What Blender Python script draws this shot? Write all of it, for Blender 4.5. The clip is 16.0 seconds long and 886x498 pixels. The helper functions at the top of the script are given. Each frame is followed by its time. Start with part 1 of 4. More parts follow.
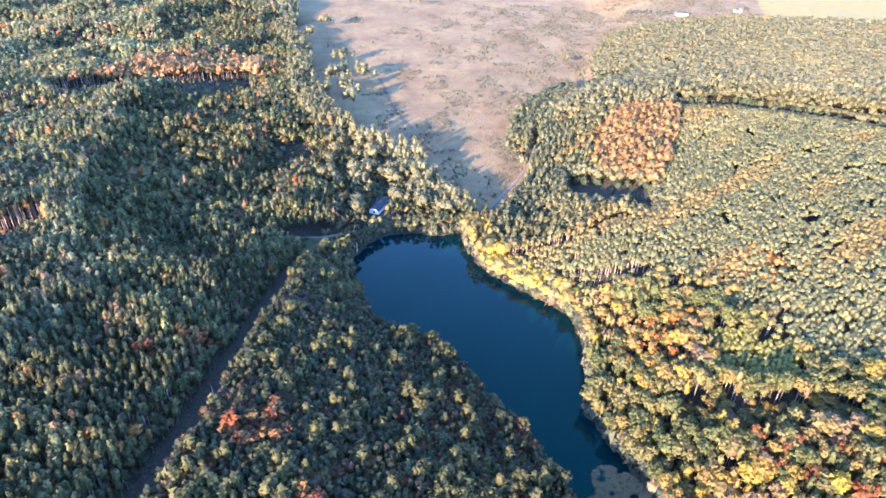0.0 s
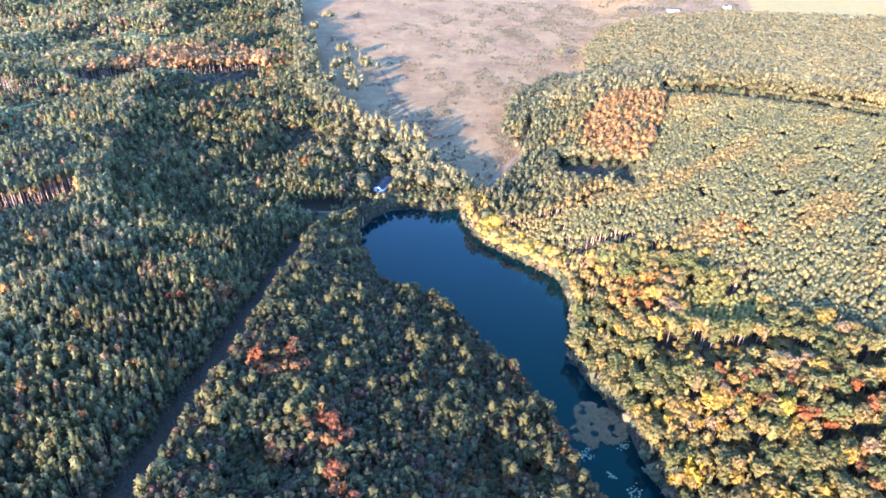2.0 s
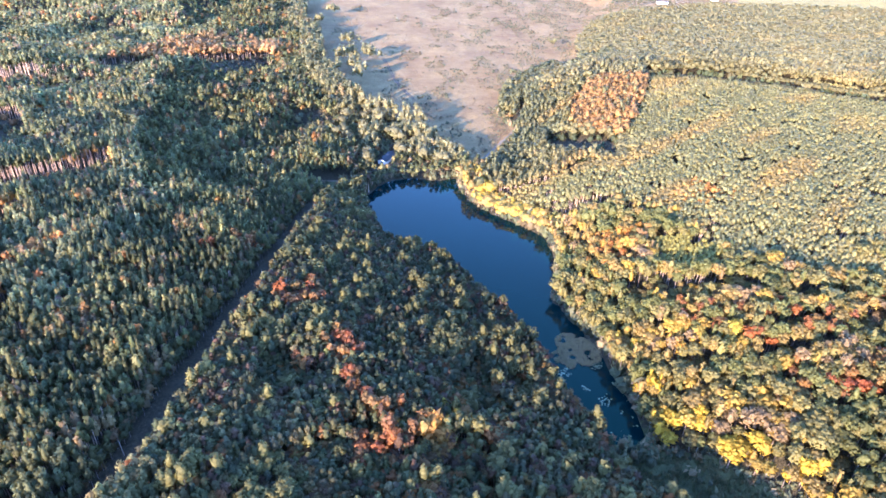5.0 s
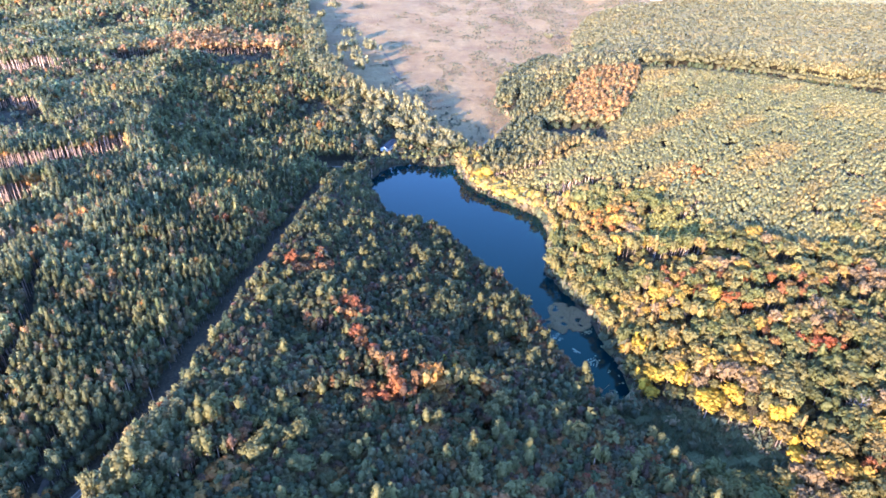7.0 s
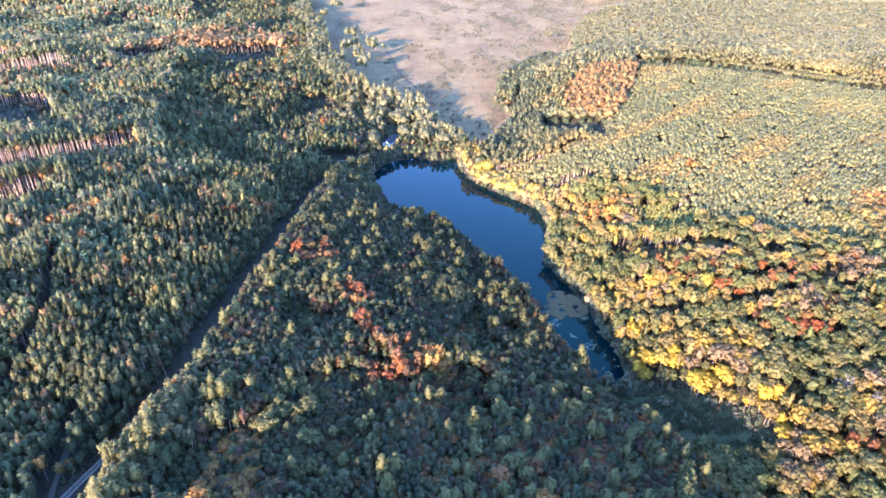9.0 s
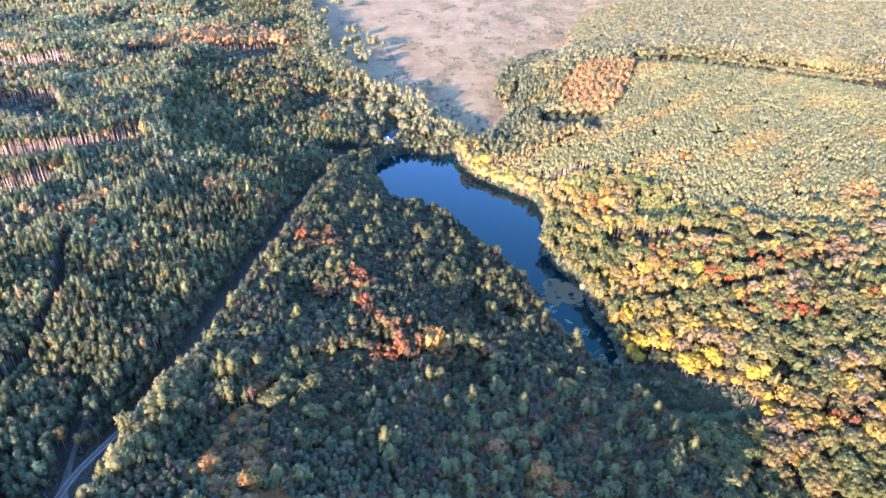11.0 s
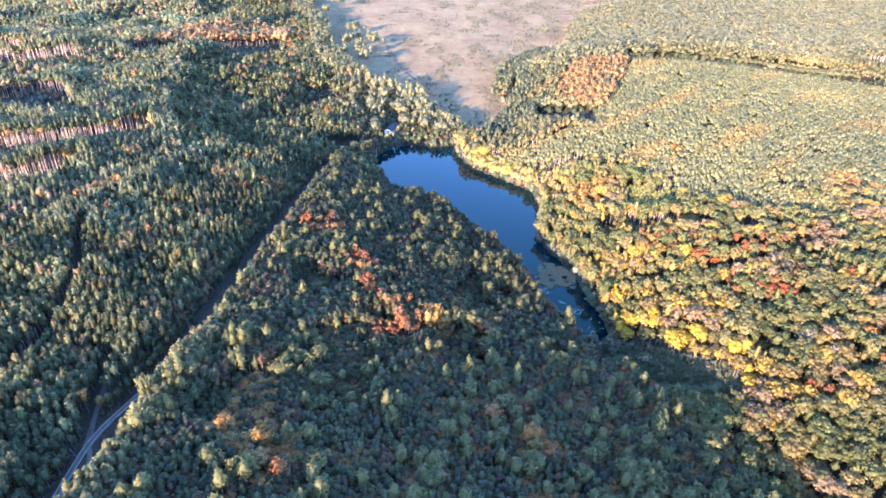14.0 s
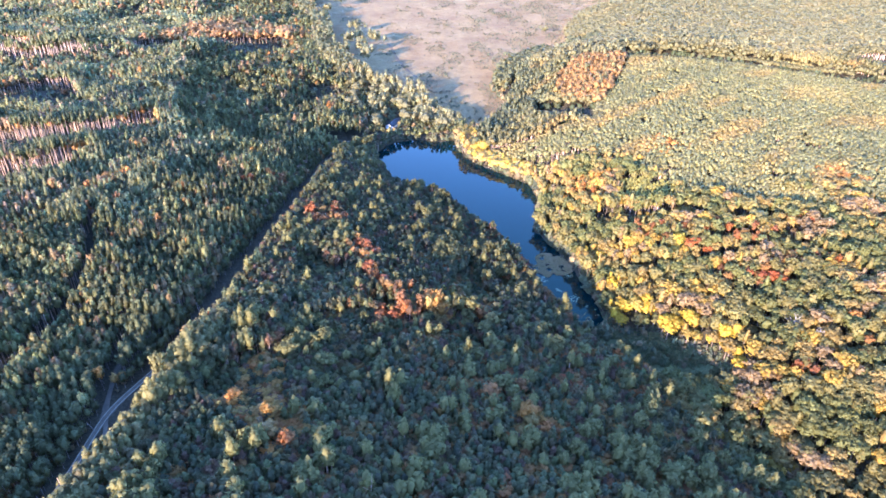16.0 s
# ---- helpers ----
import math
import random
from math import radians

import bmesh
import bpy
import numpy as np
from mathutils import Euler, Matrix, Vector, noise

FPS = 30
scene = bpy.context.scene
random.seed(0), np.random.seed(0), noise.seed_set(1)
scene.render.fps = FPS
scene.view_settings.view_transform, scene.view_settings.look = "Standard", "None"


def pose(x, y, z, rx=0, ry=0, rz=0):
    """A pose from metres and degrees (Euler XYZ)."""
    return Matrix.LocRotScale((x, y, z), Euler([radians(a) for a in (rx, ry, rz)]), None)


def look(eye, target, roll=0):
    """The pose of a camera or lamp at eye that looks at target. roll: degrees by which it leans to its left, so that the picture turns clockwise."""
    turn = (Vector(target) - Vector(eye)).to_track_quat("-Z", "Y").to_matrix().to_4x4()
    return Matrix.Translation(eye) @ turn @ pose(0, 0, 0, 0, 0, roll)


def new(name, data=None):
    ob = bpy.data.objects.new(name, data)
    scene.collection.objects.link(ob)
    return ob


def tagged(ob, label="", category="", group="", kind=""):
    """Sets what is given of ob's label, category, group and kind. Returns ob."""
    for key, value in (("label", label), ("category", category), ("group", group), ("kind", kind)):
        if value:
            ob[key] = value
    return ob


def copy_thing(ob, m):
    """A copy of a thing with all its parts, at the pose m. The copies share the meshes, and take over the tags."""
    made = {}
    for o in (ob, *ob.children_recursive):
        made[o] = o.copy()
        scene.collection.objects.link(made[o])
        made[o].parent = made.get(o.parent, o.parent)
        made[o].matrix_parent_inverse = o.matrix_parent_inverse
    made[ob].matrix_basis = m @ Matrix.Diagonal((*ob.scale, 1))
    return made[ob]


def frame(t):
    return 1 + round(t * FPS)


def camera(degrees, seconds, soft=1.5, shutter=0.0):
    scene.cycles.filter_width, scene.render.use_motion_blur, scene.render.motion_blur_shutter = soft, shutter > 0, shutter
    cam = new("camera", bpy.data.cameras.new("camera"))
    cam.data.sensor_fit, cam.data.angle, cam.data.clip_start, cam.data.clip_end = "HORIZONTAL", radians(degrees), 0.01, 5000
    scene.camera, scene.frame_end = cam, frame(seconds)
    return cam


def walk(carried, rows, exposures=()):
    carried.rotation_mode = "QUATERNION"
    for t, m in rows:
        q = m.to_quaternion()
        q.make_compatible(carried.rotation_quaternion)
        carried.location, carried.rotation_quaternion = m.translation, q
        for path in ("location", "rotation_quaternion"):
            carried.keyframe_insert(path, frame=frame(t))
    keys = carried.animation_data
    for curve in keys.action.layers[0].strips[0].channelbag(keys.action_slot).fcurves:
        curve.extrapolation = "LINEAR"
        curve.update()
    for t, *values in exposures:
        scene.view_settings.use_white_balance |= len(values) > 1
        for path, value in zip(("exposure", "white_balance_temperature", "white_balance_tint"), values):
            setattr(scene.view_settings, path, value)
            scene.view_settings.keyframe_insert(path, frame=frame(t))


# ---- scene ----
cam = camera(70.0, 16.0, 1.6)
# seconds, eye x y z, yaw, pitch, roll
ROWS = [
    (0.0, 0.00, -0.00, 191.73, 0.000, -31.329, 2.300),
    (0.5, 0.31, -11.64, 193.14, 0.073, -31.166, 2.343),
    (1.0, 0.50, -19.17, 193.04, 0.036, -31.243, 2.387),
    (1.5, 0.79, -26.68, 193.18, 0.046, -31.311, 2.310),
    (2.0, 0.83, -34.37, 193.01, -0.040, -31.307, 2.303),
    (2.5, 1.14, -41.96, 193.02, -0.067, -31.312, 2.290),
    (3.0, 1.82, -49.62, 192.97, -0.009, -31.332, 2.213),
    (3.5, 2.30, -57.05, 193.01, -0.002, -31.330, 2.207),
    (4.0, 2.63, -64.64, 193.21, 0.003, -31.387, 2.159),
    (5.0, 2.88, -79.80, 193.30, -0.010, -31.390, 2.130),
    (6.0, 3.15, -94.60, 193.40, -0.020, -31.395, 2.090),
    (6.3, 3.22, -98.50, 193.42, -0.020, -31.395, 2.075),
    (6.5, 3.26, -100.65, 193.43, -0.025, -31.395, 2.071),
    (7.0, 3.12, -104.30, 193.35, -0.053, -31.397, 2.024),
    (7.5, 3.25, -107.21, 193.73, 0.001, -31.403, 1.983),
    (8.0, 3.17, -109.88, 193.77, 0.022, -31.422, 1.973),
    (8.5, 3.17, -112.79, 193.69, 0.024, -31.400, 1.948),
    (9.0, 3.14, -115.59, 193.76, 0.053, -31.420, 1.945),
    (9.5, 3.24, -118.43, 193.80, 0.072, -31.430, 1.937),
    (10.0, 3.18, -121.30, 193.84, 0.031, -31.424, 1.961),
    (12.5, 3.45, -135.49, 193.95, -0.074, -31.418, 2.095),
    (13.0, 3.28, -138.21, 193.83, -0.134, -31.392, 2.148),
    (13.5, 3.57, -141.04, 193.88, -0.129, -31.406, 2.152),
    (14.0, 3.47, -143.79, 193.80, -0.156, -31.377, 2.210),
    (14.5, 3.40, -146.55, 193.83, -0.170, -31.367, 2.250),
    (15.0, 3.25, -149.41, 193.97, -0.199, -31.378, 2.271),
    (15.5, 3.25, -152.14, 193.78, -0.196, -31.345, 2.282),
    (16.0, 3.58, -154.95, 193.67, -0.139, -31.338, 2.252),
]
walk(cam, [(t, pose(x, y, z, 90 + pitch, 0, yaw) @ pose(0, 0, 0, 0, 0, roll)) for t, x, y, z, yaw, pitch, roll in ROWS],
     exposures=[(0.0, 3.83, 5700, 35), (16.0, 3.94, 5650, 35)])

# ---------------------------------------------------------------- light
SUN_EL, SUN_AZ = 12.4, 209.5          # elevation, compass bearing from +y
world = bpy.data.worlds.new("world")
scene.world = world
world.use_nodes = True
wn = world.node_tree
sky = wn.nodes.new("ShaderNodeTexSky")
sky.sky_type, sky.sun_disc = "NISHITA", False
sky.ozone_density, sky.dust_density = 5.0, 0.4
sky.sun_elevation, sky.sun_rotation = radians(SUN_EL), radians(SUN_AZ)
wn.links.new(sky.outputs[0], wn.nodes["Background"].inputs[0])
wn.nodes["Background"].inputs[1].default_value = 0.15
sun_data = bpy.data.lights.new("sun", "SUN")
sun_data.energy, sun_data.angle, sun_data.color = 2.75, radians(0.6), (1.0, 0.80, 0.53)
sun = new("sun", sun_data)
sa, se = radians(SUN_AZ), radians(SUN_EL)
SUN_DIR = Vector((math.sin(sa) * math.cos(se), math.cos(sa) * math.cos(se), math.sin(se)))
sun.matrix_world = look(SUN_DIR * 900, (0, 0, 0))

# ---------------------------------------------------------------- helpers
rng = np.random.default_rng(7)


def nodes_of(name):
    m = bpy.data.materials.new(name)
    m.use_nodes = True
    t = m.node_tree
    return m, t, t.nodes["Principled BSDF"]


def node(t, kind, **values):
    n = t.nodes.new(kind)
    for key, v in values.items():
        n.inputs[key].default_value = v
    return n


def noise_tex(t, scale, detail=4.0, rough=0.55):
    n = node(t, "ShaderNodeTexNoise", Scale=scale, Detail=detail, Roughness=rough)
    c = t.nodes.new("ShaderNodeNewGeometry")
    t.links.new(c.outputs["Position"], n.inputs["Vector"])
    return n


def ramp(t, src, stops):
    r = t.nodes.new("ShaderNodeValToRGB")
    while len(r.color_ramp.elements) < len(stops):
        r.color_ramp.elements.new(0.5)
    for e, (p, c) in zip(r.color_ramp.elements, stops):
        e.position, e.color = p, (*c, 1)
    t.links.new(src, r.inputs[0])
    return r.outputs[0]


def mix(t, fac, a, b, blend="MIX"):
    m = t.nodes.new("ShaderNodeMix")
    m.data_type, m.blend_type = "RGBA", blend
    for sock, v in ((m.inputs[0], fac), (m.inputs[6], a), (m.inputs[7], b)):
        if isinstance(v, bpy.types.NodeSocket):
            t.links.new(v, sock)
        else:
            sock.default_value = v if isinstance(v, float) else (*v, 1)
    return m.outputs[2]


def bump(t, p, height, strength, distance):
    b = node(t, "ShaderNodeBump", Strength=strength, Distance=distance)
    t.links.new(height, b.inputs["Height"])
    t.links.new(b.outputs[0], p.inputs["Normal"])


def plain(name, colour, rough=0.8, metal=0.0, vary=0.25, scale=1.5):
    m, t, p = nodes_of(name)
    n = noise_tex(t, scale)
    lo = tuple(c * (1 - vary) for c in colour)
    hi = tuple(min(1, c * (1 + vary)) for c in colour)
    t.links.new(ramp(t, n.outputs[0], [(0.3, lo), (0.7, hi)]), p.inputs["Base Color"])
    p.inputs["Roughness"].default_value, p.inputs["Metallic"].default_value = rough, metal
    n2 = noise_tex(t, scale * 9)
    bump(t, p, n2.outputs[0], 0.3, 0.03)
    return m


# ---------------------------------------------------------------- materials
def foliage_material(name, broken):
    """Leaves: the tree's own tint, varied from tuft to tuft, with some light passing through and gaps between sprays."""
    m, t, p = nodes_of(name)
    tint = t.nodes.new("ShaderNodeAttribute")
    tint.attribute_name = "tint"
    info = t.nodes.new("ShaderNodeObjectInfo")
    base = mix(t, 1.0, tint.outputs["Color"], info.outputs["Color"], "ADD")
    g = t.nodes.new("ShaderNodeNewGeometry")
    var = ramp(t, g.outputs["Random Per Island"], [(0.0, (0.84, 0.85, 0.85)), (0.5, (1, 1, 1)), (1.0, (1.1, 1.08, 1.04))])
    c = mix(t, 1.0, base, var, "MULTIPLY")
    n = noise_tex(t, 1.6, 3.0)
    c = mix(t, 1.0, c, ramp(t, n.outputs[0], [(0.3, (0.82, 0.83, 0.83)), (0.7, (1.12, 1.11, 1.08))]), "MULTIPLY")
    t.links.new(c, p.inputs["Base Color"])
    p.inputs["Roughness"].default_value = 0.75
    p.inputs["Specular IOR Level"].default_value = 0.25
    tr = t.nodes.new("ShaderNodeBsdfTranslucent")
    t.links.new(c, tr.inputs["Color"])
    ms = t.nodes.new("ShaderNodeMixShader")
    ms.inputs[0].default_value = 0.5
    t.links.new(p.outputs[0], ms.inputs[1])
    t.links.new(tr.outputs[0], ms.inputs[2])
    last = ms
    if broken:
        holes = noise_tex(t, 2.8, 2.0, 0.6)
        gap = ramp(t, holes.outputs[0], [(0.38, (0, 0, 0)), (0.39, (1, 1, 1))])
        last = t.nodes.new("ShaderNodeMixShader")
        t.links.new(gap, last.inputs[0])
        clear = t.nodes.new("ShaderNodeBsdfTransparent")
        t.links.new(clear.outputs[0], last.inputs[1])
        t.links.new(ms.outputs[0], last.inputs[2])
    t.links.new(last.outputs[0], t.nodes["Material Output"].inputs["Surface"])
    return m


def bark_material(name, colour, dark):
    m, t, p = nodes_of(name)
    n = noise_tex(t, 2.2, 5.0)
    t.links.new(ramp(t, n.outputs[0], [(0.35, dark), (0.6, colour)]), p.inputs["Base Color"])
    p.inputs["Roughness"].default_value = 0.9
    return m


def ground_material():
    """Leaf litter under the trees, dry heath on the meadow, sedge in the wet hollow, stubble on the far field."""
    m, t, p = nodes_of("ground")
    cover = t.nodes.new("ShaderNodeVertexColor")
    cover.layer_name = "cover"
    split = t.nodes.new("ShaderNodeSeparateColor")
    t.links.new(cover.outputs[0], split.inputs[0])
    fine, mid, wide = noise_tex(t, 0.9, 6.0, 0.7), noise_tex(t, 0.09, 5.0, 0.6), noise_tex(t, 0.018, 4.0, 0.6)
    litter = ramp(t, fine.outputs[0], [(0.3, (0.026, 0.025, 0.017)), (0.55, (0.058, 0.05, 0.03)), (0.75, (0.10, 0.08, 0.048))])
    heath = ramp(t, mid.outputs[0], [(0.3, (0.112, 0.070, 0.030)), (0.5, (0.178, 0.118, 0.050)), (0.68, (0.25, 0.175, 0.075))])
    heath = mix(t, 0.55, heath, ramp(t, wide.outputs[0], [(0.35, (0.17, 0.105, 0.048)), (0.6, (0.27, 0.19, 0.083))]))
    heath = mix(t, 1.0, heath, ramp(t, fine.outputs[0], [(0.3, (0.62, 0.62, 0.62)), (0.7, (1.25, 1.22, 1.2))]), "MULTIPLY")
    sedge = ramp(t, mid.outputs[0], [(0.3, (0.045, 0.055, 0.024)), (0.6, (0.08, 0.088, 0.036)), (0.8, (0.15, 0.13, 0.06))])
    stubble = ramp(t, mid.outputs[0], [(0.3, (0.22, 0.168, 0.05)), (0.7, (0.28, 0.212, 0.066))])
    edge = noise_tex(t, 0.16, 5.0, 0.65)

    def weight(sock):
        a = t.nodes.new("ShaderNodeMath")
        a.operation = "ADD"
        t.links.new(sock, a.inputs[0])
        t.links.new(edge.outputs[0], a.inputs[1])
        return ramp(t, a.outputs[0], [(0.92, (0, 0, 0)), (1.0, (1, 1, 1))])

    c = mix(t, weight(split.outputs[0]), litter, heath)
    c = mix(t, weight(split.outputs[1]), c, sedge)
    c = mix(t, weight(split.outputs[2]), c, stubble)
    t.links.new(c, p.inputs["Base Color"])
    p.inputs["Roughness"].default_value = 0.95
    p.inputs["Specular IOR Level"].default_value = 0.1
    bump(t, p, fine.outputs[0], 1.0, 1.3)
    return m


def water_material():
    m, t, p = nodes_of("lake_water")
    n = noise_tex(t, 0.03, 3.0)
    t.links.new(ramp(t, n.outputs[0], [(0.3, (0.0003, 0.009, 0.010)), (0.7, (0.0003, 0.011, 0.012))]), p.inputs["Base Color"])
    p.inputs["Roughness"].default_value = 0.05
    p.inputs["IOR"].default_value = 1.333
    p.inputs["Specular IOR Level"].default_value = 0.23
    p.inputs["Specular Tint"].default_value = (0.02, 1.0, 0.42, 1)
    w = noise_tex(t, 0.8, 2.0)
    bump(t, p, w.outputs[0], 0.04, 0.05)
    return m


M_LEAF = foliage_material("foliage", False)
M_SPRAY = foliage_material("leaf_sprays", True)
M_PINE_BARK = bark_material("pine_bark", (0.44, 0.31, 0.22), (0.19, 0.13, 0.09))
M_BIRCH_BARK = bark_material("birch_bark", (0.20, 0.18, 0.155), (0.09, 0.08, 0.07))
M_OAK_BARK = bark_material("oak_bark", (0.17, 0.13, 0.10), (0.06, 0.05, 0.04))
M_DEAD = bark_material("dead_wood", (0.15, 0.132, 0.11), (0.09, 0.08, 0.07))
M_GROUND = ground_material()
M_WATER = water_material()
M_ROAD = plain("sandy_track", (0.074, 0.060, 0.038), 0.95, 0, 0.3, 0.5)
M_TRACK = plain("worn_sand", (0.165, 0.147, 0.10), 0.95, 0, 0.25, 0.8)
M_PATH = plain("pale_gravel", (0.125, 0.105, 0.066), 0.95, 0, 0.25, 0.6)
M_RUT = plain("rut_soil", (0.055, 0.04, 0.03), 0.95, 0, 0.3, 0.6)
M_WHITE = plain("white_limewash", (0.82, 0.80, 0.72), 0.85, 0, 0.1, 0.7)
M_ROOF = plain("grey_sheet_roof", (0.052, 0.056, 0.058), 0.8, 0.0, 0.15, 0.5)
M_ROOF.node_tree.nodes["Principled BSDF"].inputs["Specular IOR Level"].default_value = 0.1
M_DARK = plain("dark_opening", (0.03, 0.03, 0.035), 0.4, 0, 0.2, 1.0)
M_POLE = plain("weathered_pole", (0.24, 0.21, 0.17), 0.9, 0, 0.25, 2.0)
M_LILY = plain("lily_leaf", (0.10, 0.13, 0.06), 0.5, 0, 0.3, 0.8)

# ---------------------------------------------------------------- the plan
LAKE = [(10, 337), (12, 318), (20, 295), (40, 276), (57, 263), (66, 254), (68, 232), (63, 204), (59, 188), (69, 170), (78, 149), (81, 132), (85, 110),
        (88, 95), (74, 92), (61, 102), (54, 118), (50, 140), (41, 158), (30, 177), (14, 199), (-2, 224), (-27, 231), (-38, 252), (-48, 282),
        (-51, 299), (-42, 320), (-34, 329), (-16, 332), (-2, 328)]
WET = [(66, 112), (84, 110), (89, 93), (106, 85), (122, 70), (132, 58), (126, 46), (108, 51), (90, 57), (76, 70), (66, 90)]
MEADOW = [(-225, 970), (-192, 800), (-158, 723), (-132, 606), (-108, 540), (-84, 492), (-52, 455), (-34, 425), (-8, 392), (14, 362), (24, 352), (36, 356), (56, 390), (62, 430), (49, 478),
          (57, 534), (74, 569), (112, 622), (143, 614), (155, 714), (186, 790), (216, 814), (249, 814), (284, 817), (318, 814), (354, 834), (432, 832), (550, 836), (1500, 900), (1500, 4900),
          (-1500, 4900), (-440, 1250)]
FIELD = [(400, 836), (550, 840), (1500, 905), (1500, 3000), (560, 3000), (480, 1080)]
DAM_GREEN = [(-92, 300), (-74, 297), (-60, 301), (-57, 316), (-64, 322), (-95, 311)]
CLEARINGS = [
    [(-345, 228), (-280, 235), (-254, 253), (-226, 281), (-214, 300), (-208, 282), (-219, 258), (-237, 236), (-254, 221), (-300, 203)],
    [(-310, 160), (-245, 186), (-232, 198), (-222, 214), (-213, 206), (-223, 184), (-238, 168), (-300, 138)],
    [(-480, 398), (-373, 402), (-357, 420), (-345, 440), (-343, 456), (-360, 447), (-393, 440), (-470, 436)],
    [(-490, 455), (-408, 462), (-392, 480), (-408, 512), (-446, 518), (-510, 505)],
    [(-330, 284), (-303, 290), (-286, 299), (-283, 324), (-300, 350), (-318, 372), (-341, 370), (-362, 348)],
    [(-370, 515), (-321, 545), (-264, 582), (-205, 626), (-188, 606), (-192, 586), (-248, 544), (-300, 508), (-360, 475)],
    [(186, 494), (220, 511), (256, 498), (300, 470), (336, 446), (378, 436), (418, 420), (405, 390), (364, 408), (329, 428), (296, 451), (252, 470), (215, 482), (182, 484)],
    [(385, 470), (423, 500), (491, 528), (600, 556), (600, 500), (470, 470), (420, 452)],
    [(80, 392), (101, 371), (126, 352), (119, 321), (95, 335), (77, 357)],
]
# shade on the eastern wood, imitated by low darkened trees: centre, radius along x, radius along y
SHADE_PATCHES = [(101, 177, 11, 10), (118, 170, 12, 8), (139, 168, 15, 9), (173, 157, 15, 6), (188, 136, 10, 9), (150, 139, 22, 4), (110, 124, 8, 5), (146, 69, 5, 6), (152, 124, 15, 3.5)]
YELLOW_PLOT = [(112, 190), (117, 219), (138, 216), (147, 198), (134, 178)]
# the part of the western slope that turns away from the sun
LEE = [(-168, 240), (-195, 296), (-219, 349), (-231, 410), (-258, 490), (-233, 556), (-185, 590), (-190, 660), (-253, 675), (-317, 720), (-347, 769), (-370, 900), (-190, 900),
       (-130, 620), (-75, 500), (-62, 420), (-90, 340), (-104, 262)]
ORANGE_WOOD = [(97, 398), (105, 438), (138, 490), (177, 477), (155, 410), (138, 368), (128, 352), (104, 374)]
ORANGE_STRIP = [(-315, 552), (-300, 615), (-225, 665), (-165, 640), (-180, 596), (-205, 624), (-264, 580)]
RIDE = [(-106, -120), (-104, -40), (-103.5, -12), (-102, 10), (-98, 33), (-95, 58), (-94, 82), (-92, 108), (-89, 136), (-86, 160), (-85, 184), (-81, 223), (-79, 272), (-70, 312), (-50, 326)]
SIDE_RIDE = [(-176, 130), (-172, 116), (-155, 84), (-150, 60), (-148, 37), (-150, 10)]
ROAD = [(-108, -120), (-106, -60), (-106, -32), (-108, -18), (-109, -2), (-107, 10), (-101, 31), (-100, 43)]
SPUR = [(-109, -4), (-114, 12), (-117, 26), (-119, 34)]
LOOP = [(-108, -4), (-105, -10), (-103.5, -17), (-105, -26), (-106.5, -34)]
DAM_PATH = [(-110, 312), (-79, 317), (-52, 329), (-40, 341), (-18, 346), (2, 347), (20, 352), (33, 372), (45, 400), (60, 432), (70, 470)]
AXIS_Y = (-400, -100, -30, 30, 80, 150, 220, 300, 360, 450, 600, 800, 1200, 5000)
AXIS_X = (230, 175, 135, 100, 82, 60, 45, 15, -5, -40, -90, -140, -200, -200)


def inside(poly, x, y):
    r = np.zeros(x.shape, bool)
    for (x0, y0), (x1, y1) in zip(poly, poly[1:] + poly[:1]):
        if y0 != y1:
            r ^= ((y0 > y) != (y1 > y)) & (x < (x1 - x0) * (y - y0) / (y1 - y0) + x0)
    return r


def off_line(line, x, y):
    """Distance to a polyline."""
    best = np.full(x.shape, 1e9)
    for (x0, y0), (x1, y1) in zip(line, line[1:]):
        dx, dy = x1 - x0, y1 - y0
        s = np.clip(((x - x0) * dx + (y - y0) * dy) / (dx * dx + dy * dy), 0, 1)
        best = np.minimum(best, np.hypot(x - x0 - s * dx, y - y0 - s * dy))
    return best


def out_of(poly, x, y):
    """Signed distance, below zero within."""
    return np.where(inside(poly, x, y), -1, 1) * off_line(poly + poly[:1], x, y)


def smooth(points, turns=2):
    """Chaikin's corner cutting of a closed outline."""
    for _ in range(turns):
        points = [q for (ax, ay), (bx, by) in zip(points, points[1:] + points[:1])
                  for q in ((0.75 * ax + 0.25 * bx, 0.75 * ay + 0.25 * by), (0.25 * ax + 0.75 * bx, 0.25 * ay + 0.75 * by))]
    return points


LAKE_LINE = smooth(LAKE)


def wave(x, y, size, seed=0):
    """Smooth noise from about -1 to 1 with patches of that size."""
    r = np.random.default_rng(seed)
    v = np.zeros(x.shape)
    for _ in range(6):
        a, f, ph = r.uniform(0, 6.28), r.uniform(0.6, 1.7) * 3.14 / size, r.uniform(0, 6.28)
        v += np.sin((x * math.cos(a) + y * math.sin(a)) * f + ph)
    return v / 2.6


